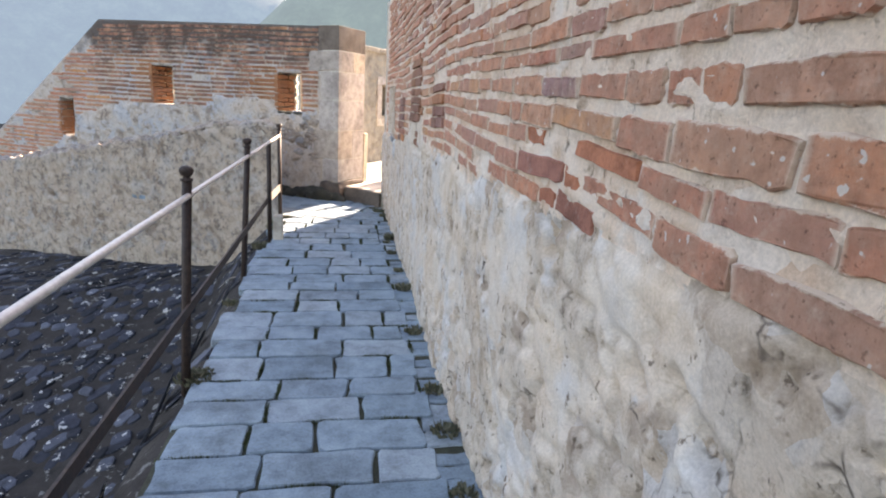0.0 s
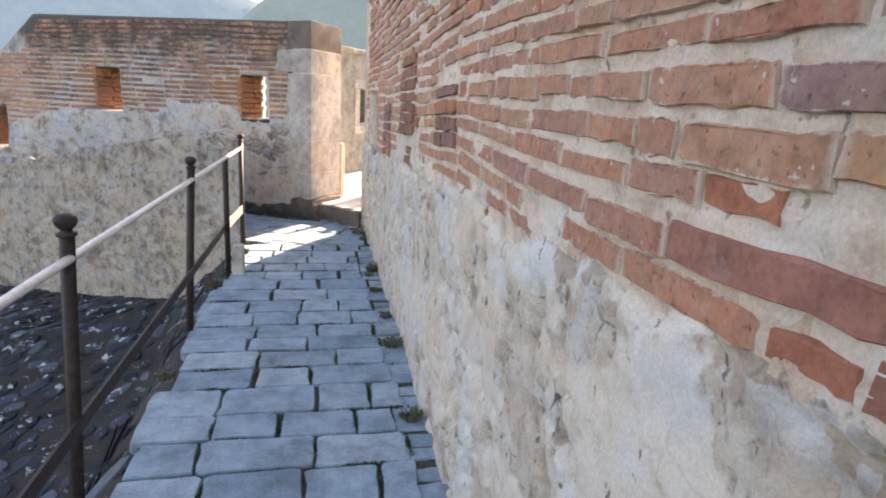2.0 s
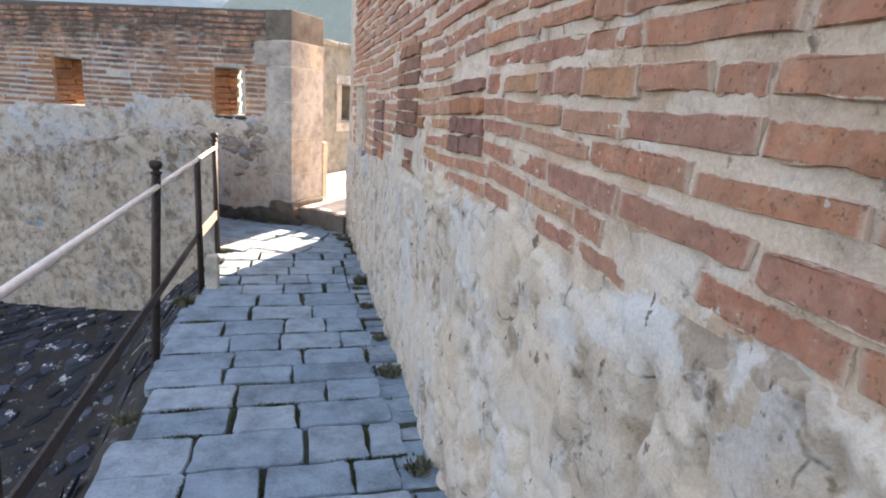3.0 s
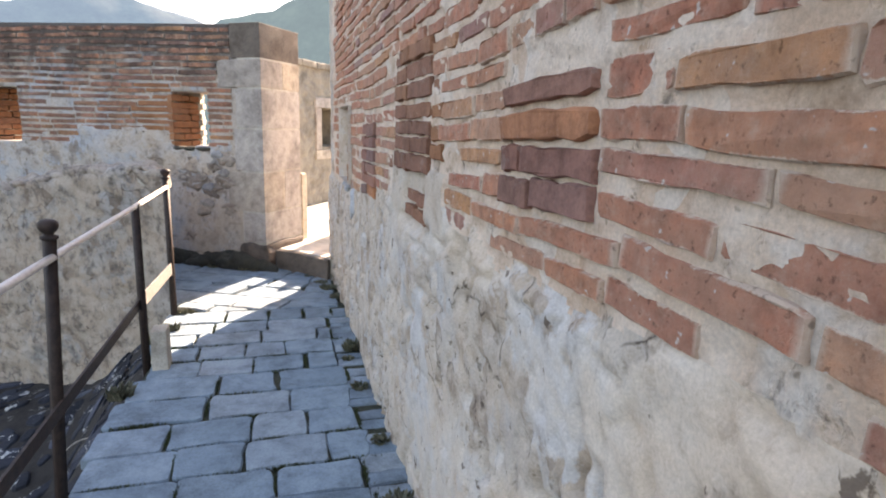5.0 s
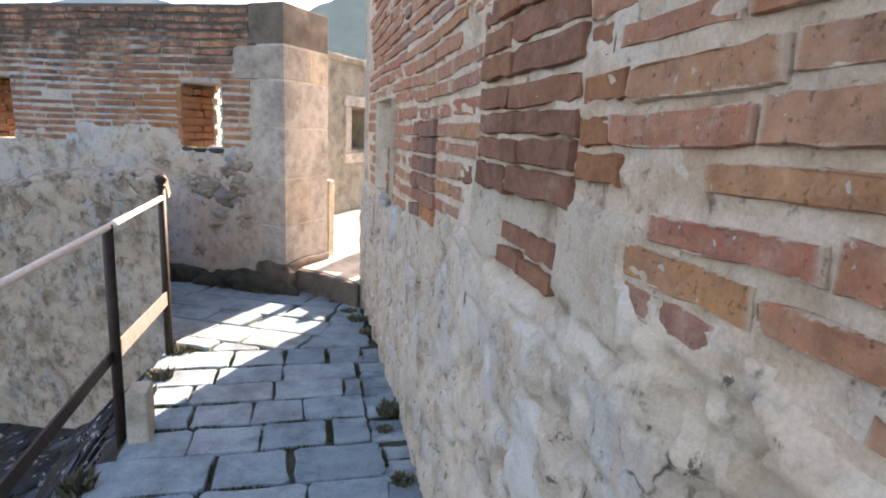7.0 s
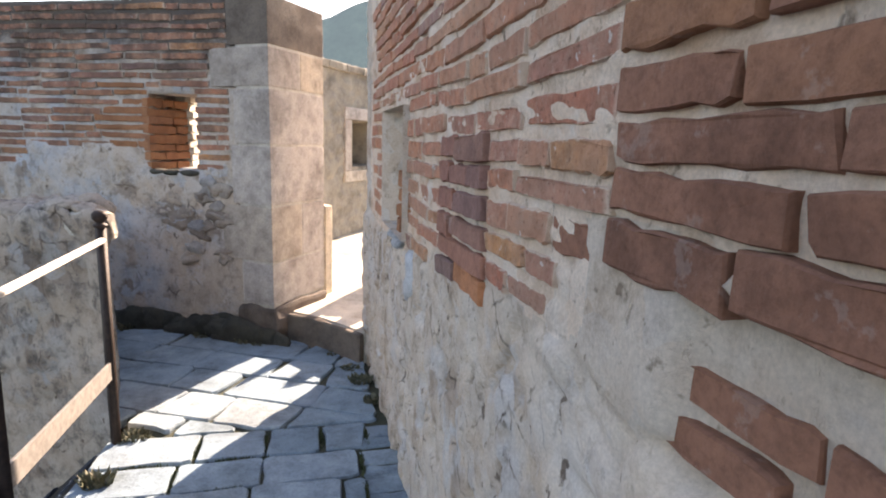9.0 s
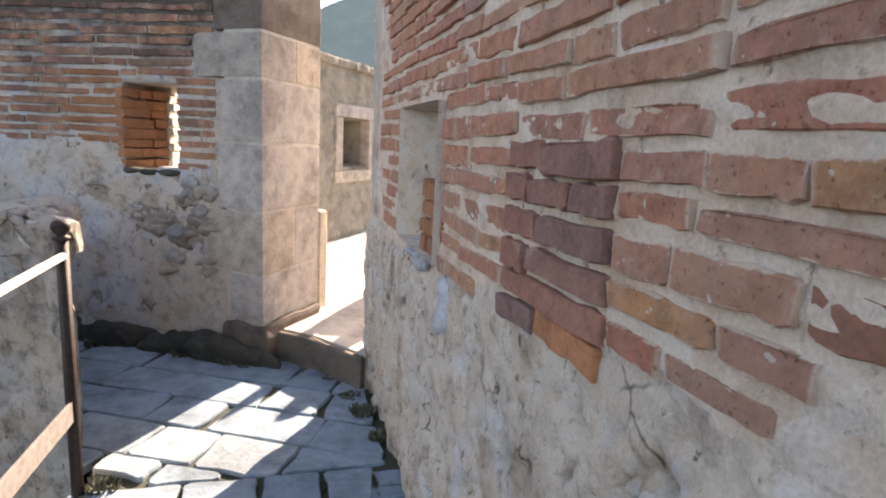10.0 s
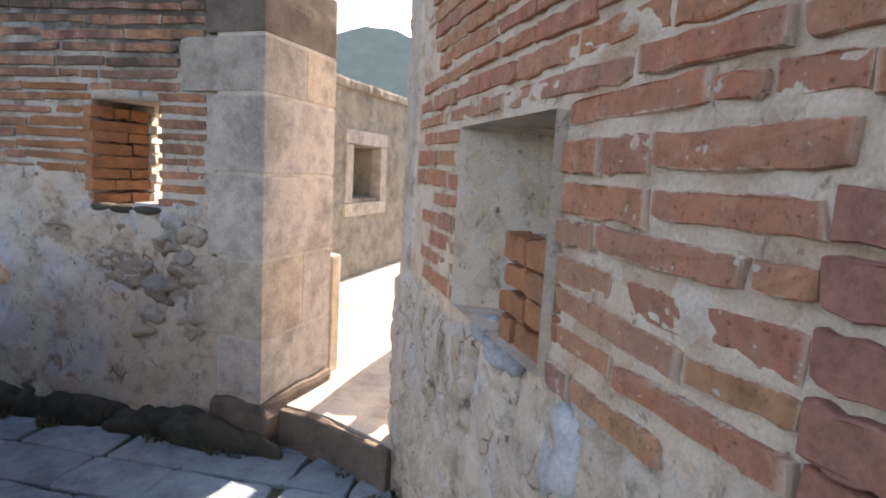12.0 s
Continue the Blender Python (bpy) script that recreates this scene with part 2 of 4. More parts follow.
IRON = metal_material("dark_iron", (0.022, 0.016, 0.014), (0.055, 0.036, 0.029), 0.6, 0.1)
RAILPAINT = metal_material("pale_rail", (0.48, 0.45, 0.42), (0.62, 0.59, 0.55), 0.45, 0.1)
MOSSGREEN = plant_material("joint_moss", (0.035, 0.045, 0.022), (0.085, 0.10, 0.045))
GRASS = plant_material("weed_leaf", (0.075, 0.08, 0.05), (0.17, 0.16, 0.11))


# ---- helpers for shapes ----
def lattice(ix, iy, seed):
    h = np.sin(ix * 127.1 + iy * 311.7 + seed * 74.7) * 43758.5453
    return h - np.floor(h)


def smooth_noise(x, y, seed=0):
    ix, iy = np.floor(x), np.floor(y)
    fx, fy = x - ix, y - iy
    fx, fy = fx * fx * (3 - 2 * fx), fy * fy * (3 - 2 * fy)
    a, b_ = lattice(ix, iy, seed), lattice(ix + 1, iy, seed)
    c, d = lattice(ix, iy + 1, seed), lattice(ix + 1, iy + 1, seed)
    return (a * (1 - fx) + b_ * fx) * (1 - fy) + (c * (1 - fx) + d * fx) * fy - 0.5


def fbm(x, y, octaves=4, seed=0):
    return sum(smooth_noise(x * 2 ** k, y * 2 ** k, seed + k) / 2 ** k for k in range(octaves))


def cells(x, y, seed=0):
    """Distance between the two nearest feature points: 0 at the joints between stones; and the stone's own random value."""
    ix, iy = np.floor(x), np.floor(y)
    d1, d2, own = np.full(x.shape, 9.0), np.full(x.shape, 9.0), np.zeros(x.shape)
    for i in (-1, 0, 1):
        for j in (-1, 0, 1):
            cx, cy = ix + i, iy + j
            r = lattice(cx, cy, seed + 2)
            d = np.hypot(cx + lattice(cx, cy, seed) - x, cy + lattice(cx, cy, seed + 1) - y)
            near = d < d1
            d2 = np.where(near, d1, np.minimum(d2, d))
            own = np.where(near, r, own)
            d1 = np.where(near, d, d1)
    return d2 - d1, own


def mesh_of(name, verts, faces, material, smooth=False):
    me = bpy.data.meshes.new(name)
    me.from_pydata([tuple(map(float, v)) for v in verts], [], faces)
    me.materials.append(material)
    if smooth:
        me.polygons.foreach_set("use_smooth", [True] * len(me.polygons))
    me.update()
    return me


def part(name, me, parent, label=""):
    ob = new(name, me)
    ob.parent = parent
    return tagged(ob, label)


def prism(name, ring, z0, z1, material, bevel=0.012, rough=0.0, seed=0):
    """An upright block over a plan outline, with bevelled and slightly worn edges."""
    bm = bmesh.new()
    base = [bm.verts.new((x, y, z0)) for x, y in ring]
    f = bm.faces.new(base)
    top = bmesh.ops.extrude_face_region(bm, geom=[f])["geom"]
    bmesh.ops.translate(bm, vec=(0, 0, z1 - z0), verts=[v for v in top if isinstance(v, bmesh.types.BMVert)])
    bmesh.ops.recalc_face_normals(bm, faces=bm.faces)
    if bevel:
        bmesh.ops.bevel(bm, geom=list(bm.edges), offset=bevel, segments=2, affect="EDGES", profile=0.6)
    if rough:
        bmesh.ops.subdivide_edges(bm, edges=[e for e in bm.edges if e.calc_length() > 0.08], cuts=3, use_grid_fill=True)
        for v in bm.verts:
            v.co += rough * noise.noise_vector(v.co * 9 + Vector((seed, 0, 0)))
    me = bpy.data.meshes.new(name)
    bm.to_mesh(me)
    bm.free()
    me.materials.append(material)
    return me


def sheet(name, p0, u, n, s0, s1, z0, top, relief, material, thick, holes=(), step=0.03, skew=0.0, other=None, where=None, inner=None):
    """A wall: an uneven face over (s, z), its holes with their reveals, and flat sides, top and back. u runs along it, n out of its face."""
    u, n, p0 = Vector((*u, 0)), Vector((*n, 0)), Vector((*p0, 0))
    ns, nz = int(round((s1 - s0) / step)), int(round((max(top(s0), top(s1), top((s0 + s1) / 2)) - z0) / step))
    S = np.linspace(s0, s1, ns + 1)[:, None] + np.zeros((1, nz + 1))
    T = np.array([top(s) for s in S[:, 0]])[:, None]
    Z = z0 + (T - z0) * np.linspace(0, 1, nz + 1)[None, :]
    H = relief(S, Z)
    cs, cz = (S[:-1, :-1] + S[1:, 1:]) / 2, (Z[:-1, :-1] + Z[1:, 1:]) / 2
    gone = np.zeros(cs.shape, bool)
    for a, b, c, d, *_ in holes:
        gone |= (cs > a) & (cs < b) & (cz > c) & (cz < d)
    flat = p0[0] + u[0] * S + n[0] * H, p0[1] + u[1] * S + n[1] * H, Z
    front = np.stack(flat, -1).reshape(-1, 3)
    back = np.stack((p0[0] + u[0] * (S + skew) - n[0] * thick, p0[1] + u[1] * (S + skew) - n[1] * thick, Z), -1).reshape(-1, 3)
    k, w = len(front), nz + 1
    idx = lambda i, j: i * w + j
    faces = []
    through = [h for h in holes if len(h) < 5]
    gone_b = np.zeros(cs.shape, bool)
    for a, b, c, d in through:
        gone_b |= (cs > a) & (cs < b) & (cz > c) & (cz < d)
    for i in range(ns):
        for j in range(nz):
            q = (idx(i, j), idx(i + 1, j), idx(i + 1, j + 1), idx(i, j + 1))
            if not gone[i, j]:
                faces.append(q)
            if through and not gone_b[i, j]:
                faces.append(tuple(k + v for v in q[::-1]))
            if gone_b[i, j]:
                for di, dj, e in ((-1, 0, (q[3], q[0])), (1, 0, (q[1], q[2])), (0, -1, (q[0], q[1])), (0, 1, (q[2], q[3]))):
                    if 0 <= i + di < ns and 0 <= j + dj < nz and not gone_b[i + di, j + dj]:
                        faces.append((e[0], e[1], k + e[1], k + e[0]))
    for i in range(ns):
        faces += [(idx(i, 0), k + idx(i, 0), k + idx(i + 1, 0), idx(i + 1, 0)), (idx(i, nz), idx(i + 1, nz), k + idx(i + 1, nz), k + idx(i, nz))]
    for j in range(nz):
        faces += [(idx(0, j), idx(0, j + 1), k + idx(0, j + 1), k + idx(0, j)), (idx(ns, j), k + idx(ns, j), k + idx(ns, j + 1), idx(ns, j + 1))]
    if not through:
        rim = [idx(i, 0) for i in range(ns)] + [idx(ns, j) for j in range(nz)] + [idx(i, nz) for i in range(ns, 0, -1)] + [idx(0, j) for j in range(nz, 0, -1)]
        faces.append(tuple(k + v for v in rim[::-1]))
    verts = [front, back]
    count = 2 * k
    for a, b, c, d, *deep in holes:
        if deep:  # a blind recess: four reveals and a back
            a2, b2 = S[np.argmin(abs(S[:, 0] - a)), 0], S[np.argmin(abs(S[:, 0] - b)), 0]
            c2, d2 = Z[0, np.argmin(abs(Z[0] - c))], Z[0, np.argmin(abs(Z[0] - d))]
            ring = [(a2, c2), (b2, c2), (b2, d2), (a2, d2)]
            out = [(p0[0] + u[0] * s + n[0] * 0.03, p0[1] + u[1] * s + n[1] * 0.03, z) for s, z in ring]
            splay = deep[1] if len(deep) > 1 else 0.0
            inn = [(p0[0] + u[0] * s - n[0] * deep[0], p0[1] + u[1] * s - n[1] * deep[0], z) for s, z in ((a2, c2 + 0.02), (b2 - splay, c2 + 0.02), (b2 - splay, d2 - 0.03), (a2, d2 - 0.03))]
            verts.append(np.array(out + inn))
            faces += [(count + e, count + (e + 1) % 4, count + 4 + (e + 1) % 4, count + 4 + e) for e in range(4)] + [tuple(count + 4 + e for e in range(4))]
            count += 8
    me = mesh_of(name, np.concatenate(verts), faces, material)
    for f, poly in zip(faces, me.polygons):
        poly.use_smooth = max(f) < k
    if other:
        me.materials.append(other)
        me.materials.append(inner or other)
        pick = where(S, Z).reshape(-1)
        for f, poly in zip(faces, me.polygons):
            if max(f) < k:
                poly.material_index = int(pick[f[0]])
            elif inner and min(f) >= 2 * k:
                poly.material_index = 2
    return new(name, me)


def brick_shape(seed):
    """One worn brick of unit size: x along it, z up, y out of the wall (its face at y = -1)."""
    r = np.random.default_rng(seed)
    xs = (-0.5, -0.36, -0.2, -0.03, 0.14, 0.3, 0.43)
    low = [(x, -0.48) for x in xs] + [(0.497, -0.46)]
    pts = np.array(low + [(-x, -z) for x, z in low])
    n = len(pts)
    drift = np.sin(pts[:, 0] * r.uniform(4, 9) + r.uniform(0, 6)) * 0.03
    pts = pts + r.uniform(-1, 1, (n, 2)) * (0.010, 0.065) + np.stack((0 * drift, drift), -1)
    for chip in r.choice((0, 7, 8, 15), r.integers(0, 3), replace=False):  # broken corners
        pts[chip] *= (0.955, 0.72)
    face = r.uniform(-0.10, 0.10, n)
    verts = [(x, 1.0, z) for x, z in pts] + [(x, -0.84 + 0.5 * f, z) for (x, z), f in zip(pts, face)] + [(x * 0.988, -1 + f, z * 0.91) for (x, z), f in zip(pts, face)]
    faces = [(q * n + i, q * n + (i + 1) % n, q * n + n + (i + 1) % n, q * n + n + i) for q in (0, 1) for i in range(n)] + [tuple(range(2 * n, 3 * n))]
    return np.array(verts, float), faces


SHAPES = [brick_shape(100 + k) for k in range(14)]


def brick_frame(p0, u, n, s, z, out, length, height, tilt):
    """The matrix that lays a unit brick on a wall, its face out metres proud of the wall's plane."""
    u, n = Vector((*u, 0)), Vector((*n, 0))
    m = Matrix((( u[0], -n[0], 0, p0[0] + u[0] * s + n[0] * (out - 0.03)), (u[1], -n[1], 0, p0[1] + u[1] * s + n[1] * (out - 0.03)), (0, 0, 1, z), (0, 0, 0, 1)))
    return m @ Matrix.Rotation(tilt, 4, "Y") @ Matrix.Diagonal((length, 0.03, height, 1))


def lay_bricks(wall, p0, u, n, s0, s1, z0, z1, keep, near, single, joined, seed, pitch=0.068, lengths=(0.17, 0.36), proud=0.006, name="brick", zones=(), fill=(0.60, 0.80), bend=None, joint=(0.003, 0.016)):
    """Courses of worn bricks, which stop at the zones. keep(s, z, length): whether a brick lies there; near(s, z): whether it is a part of its own. The rest is one joined part."""
    r = np.random.default_rng(seed)
    meshes = {}
    far_v, far_f, count = [], [], 0
    z = z0
    while z < z1:
        h = pitch * r.uniform(0.9, 1.12)
        spans, start = [], s0
        for a, b, c, d in sorted(zones):
            if c - 0.02 < z < d + 0.02:
                spans.append((start, a))
                start = b
        spans.append((start, s1))
        for lo_s, hi_s in spans:
            s = lo_s
            while s < hi_s - 0.03:
                ln = r.uniform(*lengths) if r.random() > 0.2 else r.uniform(0.09, 0.15)
                if hi_s - s - ln < 0.09:
                    ln = hi_s - s if hi_s - s < lengths[1] * 1.15 else (hi_s - s) / 2
                mid = s + ln / 2
                zz, slope, grow = bend(z, mid) if bend else (z + 0.012 * math.sin(mid * 1.7 + z * 5), 0.0, 1.0)
                zz += r.uniform(-0.004, 0.004)
                bh = h * grow * r.uniform(*fill)
                lie = (mid, zz, proud + r.uniform(-0.005, 0.006), ln - r.uniform(*joint), bh, r.uniform(-0.02, 0.02) - slope)
                k = int(r.integers(14))
                if keep(mid, zz, ln) and r.random() > 0.025:
                    m = brick_frame(p0, u, n, *lie)
                    if near(mid, zz):
                        mt = single(mid, zz) if callable(single) else single
                        if (k, mt.name) not in meshes:
                            meshes[k, mt.name] = mesh_of(name, SHAPES[k][0], SHAPES[k][1], mt)
                        part(name, meshes[k, mt.name], wall).matrix_basis = m
                    else:
                        a = np.array(m)
                        far_v.append(SHAPES[k][0] @ a[:3, :3].T + a[:3, 3])
                        far_f += [tuple(count + i for i in f) for f in SHAPES[k][1]]
                        count += len(SHAPES[k][0])
                s += ln
        z += h
    if far_v:
        tagged(part("brickwork", mesh_of("brickwork", np.concatenate(far_v), far_f, joined), wall), kind="stuff")


def line(points):
    xs, ys = zip(*points)
    return lambda s: float(np.interp(s, xs, ys))


# ---- ground and distance ----
def ground_height(x, y):
    left = np.interp(-x, [0.7, 0.84, 1.18, 1.5, 2.2, 3.3, 6, 12, 30, 80, 400], [-0.07, -0.11, -0.42, -0.76, -0.92, -1.02, -1.25, -4, -14, -32, -40])
    left = left - 0.35 * np.clip(7.3 - y, 0, 9) * np.clip((-x - 1.0) / 0.5, 0, 1) * np.clip((16 + x) / 6, 0, 1)
    right = np.interp(x, [-1, 1.4, 6, 12, 40, 90, 400], [-0.25, -0.1, -0.1, -0.6, -12, -30, -40])
    z = np.where(x < -0.7, left, right)
    far = np.clip((np.abs(y - 5) - 14) / 60, 0, 1)
    return z * (1 - far) + np.minimum(z, -25) * far


def axis(spots):
    return np.unique(np.round(np.concatenate([np.arange(a, b, c) for a, b, c in spots]), 3))


gx = axis([(-900, -100, 80), (-100, -20, 10), (-20, -6, 1), (-6, -0.6, 0.12), (-0.6, 8, 0.8), (8, 60, 8), (60, 901, 80)])
gy = axis([(-900, -100, 80), (-100, -10, 10), (-10, -2, 0.8), (-2, 11, 0.15), (11, 24, 1), (24, 100, 10), (100, 901, 80)])
GX, GY = np.meshgrid(gx, gy, indexing="ij")
GZ = ground_height(GX, GY) + 0.05 * fbm(GX * 2.2, GY * 2.2, 3, 3)
w = len(gy)
tagged(new("ground", mesh_of("ground", np.stack((GX, GY, GZ), -1).reshape(-1, 3), [(i * w + j, (i + 1) * w + j, (i + 1) * w + j + 1, i * w + j + 1) for i in range(len(gx) - 1) for j in range(w - 1)], GROUND, True)), kind="structure")

# far wooded hills, paler and bluer with distance; haze painted on as emission
def hills(label, profile, first, last, away, haze, strength, seed):
    hm, hnt, hb = shader("far_woods")
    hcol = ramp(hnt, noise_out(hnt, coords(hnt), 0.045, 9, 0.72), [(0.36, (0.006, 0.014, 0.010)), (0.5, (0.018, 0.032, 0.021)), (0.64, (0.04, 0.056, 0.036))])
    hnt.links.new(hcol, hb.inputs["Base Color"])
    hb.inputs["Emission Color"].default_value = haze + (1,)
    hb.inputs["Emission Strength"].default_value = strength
    crest = line(profile)
    hv, hf = [], []
    angles = np.arange(first, last + 0.1, 0.75)
    for a in angles:
        for k, (d, f) in enumerate(((430, -1.6), (450, 0.2), (470, 0.5), (490, 0.78), (505, 0.92), (520, 1.0))):
            r = radians(a)
            d = d * away
            el = crest(a) * (f + 0.05 * float(fbm(np.array(a / 3.0), np.array(k * 1.3), 4, seed)) * (k > 0)) + 0.3 * float(smooth_noise(np.array(a * 1.2), np.array(k * 3.1), seed + 4)) * (k > 2)
            hv.append((d * math.sin(r), d * math.cos(r), d * math.tan(radians(el)) + 1.5))
    for i in range(len(angles) - 1):
        hf += [(i * 6 + k, (i + 1) * 6 + k, (i + 1) * 6 + k + 1, i * 6 + k + 1) for k in range(5)]
    tagged(new("backdrop", mesh_of("backdrop", hv, hf, hm, True)), label, "hills", kind="structure")


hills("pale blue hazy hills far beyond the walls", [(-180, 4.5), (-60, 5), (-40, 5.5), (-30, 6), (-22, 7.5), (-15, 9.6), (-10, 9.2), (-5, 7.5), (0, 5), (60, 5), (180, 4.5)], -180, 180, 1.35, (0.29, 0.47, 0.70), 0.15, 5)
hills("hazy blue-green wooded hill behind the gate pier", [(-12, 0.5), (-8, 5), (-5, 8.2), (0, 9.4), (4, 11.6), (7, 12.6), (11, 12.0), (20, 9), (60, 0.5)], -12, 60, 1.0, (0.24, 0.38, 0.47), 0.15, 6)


# ---- walls ----
SPLIT = line([(-4, 1.22), (0.5, 1.235), (0.9, 1.245), (1.15, 1.225), (1.45, 1.19), (1.7, 1.215), (2.0, 1.205), (2.25, 1.175), (2.5, 1.12), (2.62, 1.12), (2.75, 1.2), (3.1, 1.21), (3.5, 1.175), (3.68, 1.16),
              (3.75, 1.21), (3.86, 1.235), (3.9, 1.19), (4.08, 1.19), (4.15, 1.24), (4.98, 1.2), (5.07, 1.155), (5.55, 1.14), (6.05, 1.12), (6.1, 1.075), (6.3, 1.045), (6.55, 1.01), (6.95, 0.985), (7.5, 0.99), (8.2, 1.0)])
WALL_END, WALL_TOP = 8.1, 2.65


def split_at(S, Z):
    """The ragged line between the brickwork and the render below it."""
    ys = np.linspace(-4, 8.2, 400)
    return np.interp(S, ys, [SPLIT(v) for v in ys]) + 0.05 * fbm(S * 5, Z * 5, 3, 4) + 0.03 * fbm(S * 17, Z * 17, 2, 6)


def patched(S, Z):
    """Where old cement was smeared round the blocked slot: a band under its bricks and up its far side."""
    ragged = 0.07 * fbm(S * 6, Z * 6, 3, 46)
    band = (S > 4.14 + ragged) & (S < 4.97 + ragged) & (Z > 1.14 + ragged) & (Z < 1.33 + 0.5 * ragged)
    return band | ((S > 4.78 + 0.4 * ragged) & (S < 4.97 + ragged) & (Z > 1.15 + ragged) & (Z < 1.36 + ragged))


def blocked(S, Z):
    """1 inside the shallow recess of the blocked slot."""
    return np.clip((0.20 - np.abs(S - 4.58)) / 0.025, 0, 1) * np.clip((Z - 1.07) / 0.03, 0, 1) * np.clip((1.335 - Z) / 0.03, 0, 1)


def right_relief(S, Z):
    y = S
    edge = split_at(y, Z)
    plaster = np.clip((edge - Z) / 0.03, 0, 1)
    joint, own = cells(y * 5.2 + 0.5 * smooth_noise(y * 6, Z * 6, 2), Z * 6.5, 11)
    bare = np.clip((fbm(y * 1.6, Z * 1.9, 4, 21) + 0.06) * 5, 0, 1)
    stones = bare * (np.clip(joint * 4, 0, 1) * (0.006 + 0.015 * own) - 0.011)
    pits = -0.05 * np.clip(fbm(y * 13, Z * 8, 3, 31) - 0.20, 0, 1) * 2.5 - 0.03 * np.clip(fbm(y * 30, Z * 17, 2, 35) - 0.25, 0, 1) * 2
    crack = np.abs(fbm(y * 3.1 + 0.8 * Z, Z * 2.3, 4, 37))
    pits = pits - 0.016 * np.clip(1 - crack / 0.016, 0, 1)
    swell = 0.028 * fbm(y * 1.1, Z * 1.3, 3, 41) + 0.011 * fbm(y * 7, Z * 7, 4, 51)
    strip = np.clip((y - 7.9) / 0.03, 0, 1)
    low = plaster * (0.012 + stones + pits + swell)
    joints = 0.011 * fbm(y * 17, Z * 38, 4, 61) - 0.001 + 0.008 * np.clip(fbm(y * 3, Z * 7, 3, 66) - 0.18, 0, 1)
    smear = patched(y, Z)
    return np.where(smear, 0.010 + 0.012 * fbm(y * 6, Z * 6, 4, 71), low + (1 - plaster) * joints) - 0.035 * blocked(y, Z) + strip * 0.014


RP, RU, RN = (0.54, 0.0), (0.0, 1.0), (-1.0, 0.0)
NICHES = [(6.53, 7.17, 1.06, 1.60, 0.34, 0.30)]
wall_right = tagged(sheet("wall_right", RP, RU, RN, -4, WALL_END, -0.35, lambda s: WALL_TOP, right_relief, RENDER, 0.78, NICHES, 0.0125, 0.0, MORTAR,
                          lambda S, Z: np.where(patched(S, Z), 2, (Z > split_at(S, Z)) & (S < 7.9)), CEMENT), kind="structure")
part("masonry_fill", prism("masonry_fill", [(0.572, 6.54), (0.80, 6.54), (0.80, 6.82), (0.572, 6.82)], 1.07, 1.325, CEMENT, 0.01, 0.004, 2), wall_right)
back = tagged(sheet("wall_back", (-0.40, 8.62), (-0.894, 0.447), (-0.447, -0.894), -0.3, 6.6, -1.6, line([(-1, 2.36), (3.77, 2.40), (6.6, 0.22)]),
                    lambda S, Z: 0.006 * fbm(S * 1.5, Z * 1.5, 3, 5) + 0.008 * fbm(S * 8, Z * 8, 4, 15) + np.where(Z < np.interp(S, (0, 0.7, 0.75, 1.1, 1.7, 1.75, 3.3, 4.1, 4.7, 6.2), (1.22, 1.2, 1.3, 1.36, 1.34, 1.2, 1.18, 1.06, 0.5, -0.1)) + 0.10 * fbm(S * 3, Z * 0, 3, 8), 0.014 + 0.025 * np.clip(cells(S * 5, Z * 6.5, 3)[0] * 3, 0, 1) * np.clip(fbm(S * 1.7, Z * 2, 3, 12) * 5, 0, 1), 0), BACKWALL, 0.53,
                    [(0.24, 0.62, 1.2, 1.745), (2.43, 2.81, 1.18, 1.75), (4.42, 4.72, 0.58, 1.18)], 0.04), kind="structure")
LOWTOP = line([(-0.1, 1.07), (0.25, 1.10), (0.5, 1.06), (0.9, 1.03), (1.5, 0.89), (1.8, 0.82), (2.8, 0.67), (4.5, 0.34), (6, 0.1)])
low = tagged(sheet("wall_low", (-0.76, 7.2), (-0.85, 0.527), (-0.527, -0.85), 0.0, 5.6, -1.6, lambda s: LOWTOP(s) + 0.03 * math.sin(s * 9) * math.sin(s * 23),
                   lambda S, Z: 0.03 * fbm(S * 2, Z * 2, 4, 7) + 0.03 * (np.clip(cells(S * 4.5, Z * 5.5, 23)[0] * 3, 0, 1) - 0.5) * np.clip(0.5 + fbm(S * 2, Z * 2, 3, 27) * 3, 0, 1) + 0.012 * fbm(S * 12, Z * 12, 3, 9), RUBBLE, 0.42, (), 0.035, 0.57), kind="structure")
FP, FU, FN = Vector((0.8, 12.2)), Vector((0.552, 0.834)), Vector((0.834, -0.552))
far = tagged(sheet("wall_far", FP, FU, FN, -2.1, 6.0, -0.3, line([(-2.1, 2.33), (6, 2.3)]),
                   lambda S, Z: 0.03 * (np.clip(cells(S * 4, Z * 6, 33)[0] * 3, 0, 1) - 0.5) + 0.02 * fbm(S * 6, Z * 6, 3, 9), FARSTONE, 0.5, [(-0.19, 0.535, 1.1, 1.68, 0.4)], 0.04), kind="structure")
for a, b, z0, z1 in ((-0.36, -0.19, 1.05, 1.70), (0.535, 0.70, 1.05, 1.70), (-0.36, 0.70, 1.70, 1.86), (-0.36, 0.70, 0.90, 1.05)):
    part("window_surround", prism("window_surround", [tuple(q) for q in (FP + FU * a + FN * 0.035, FP + FU * b + FN * 0.035, FP + FU * b - FN * 0.1, FP + FU * a - FN * 0.1)], z0 + 0.003, z1 - 0.003, ASHLAR, 0.008, 0.003, a), far, "dressed stone surround")
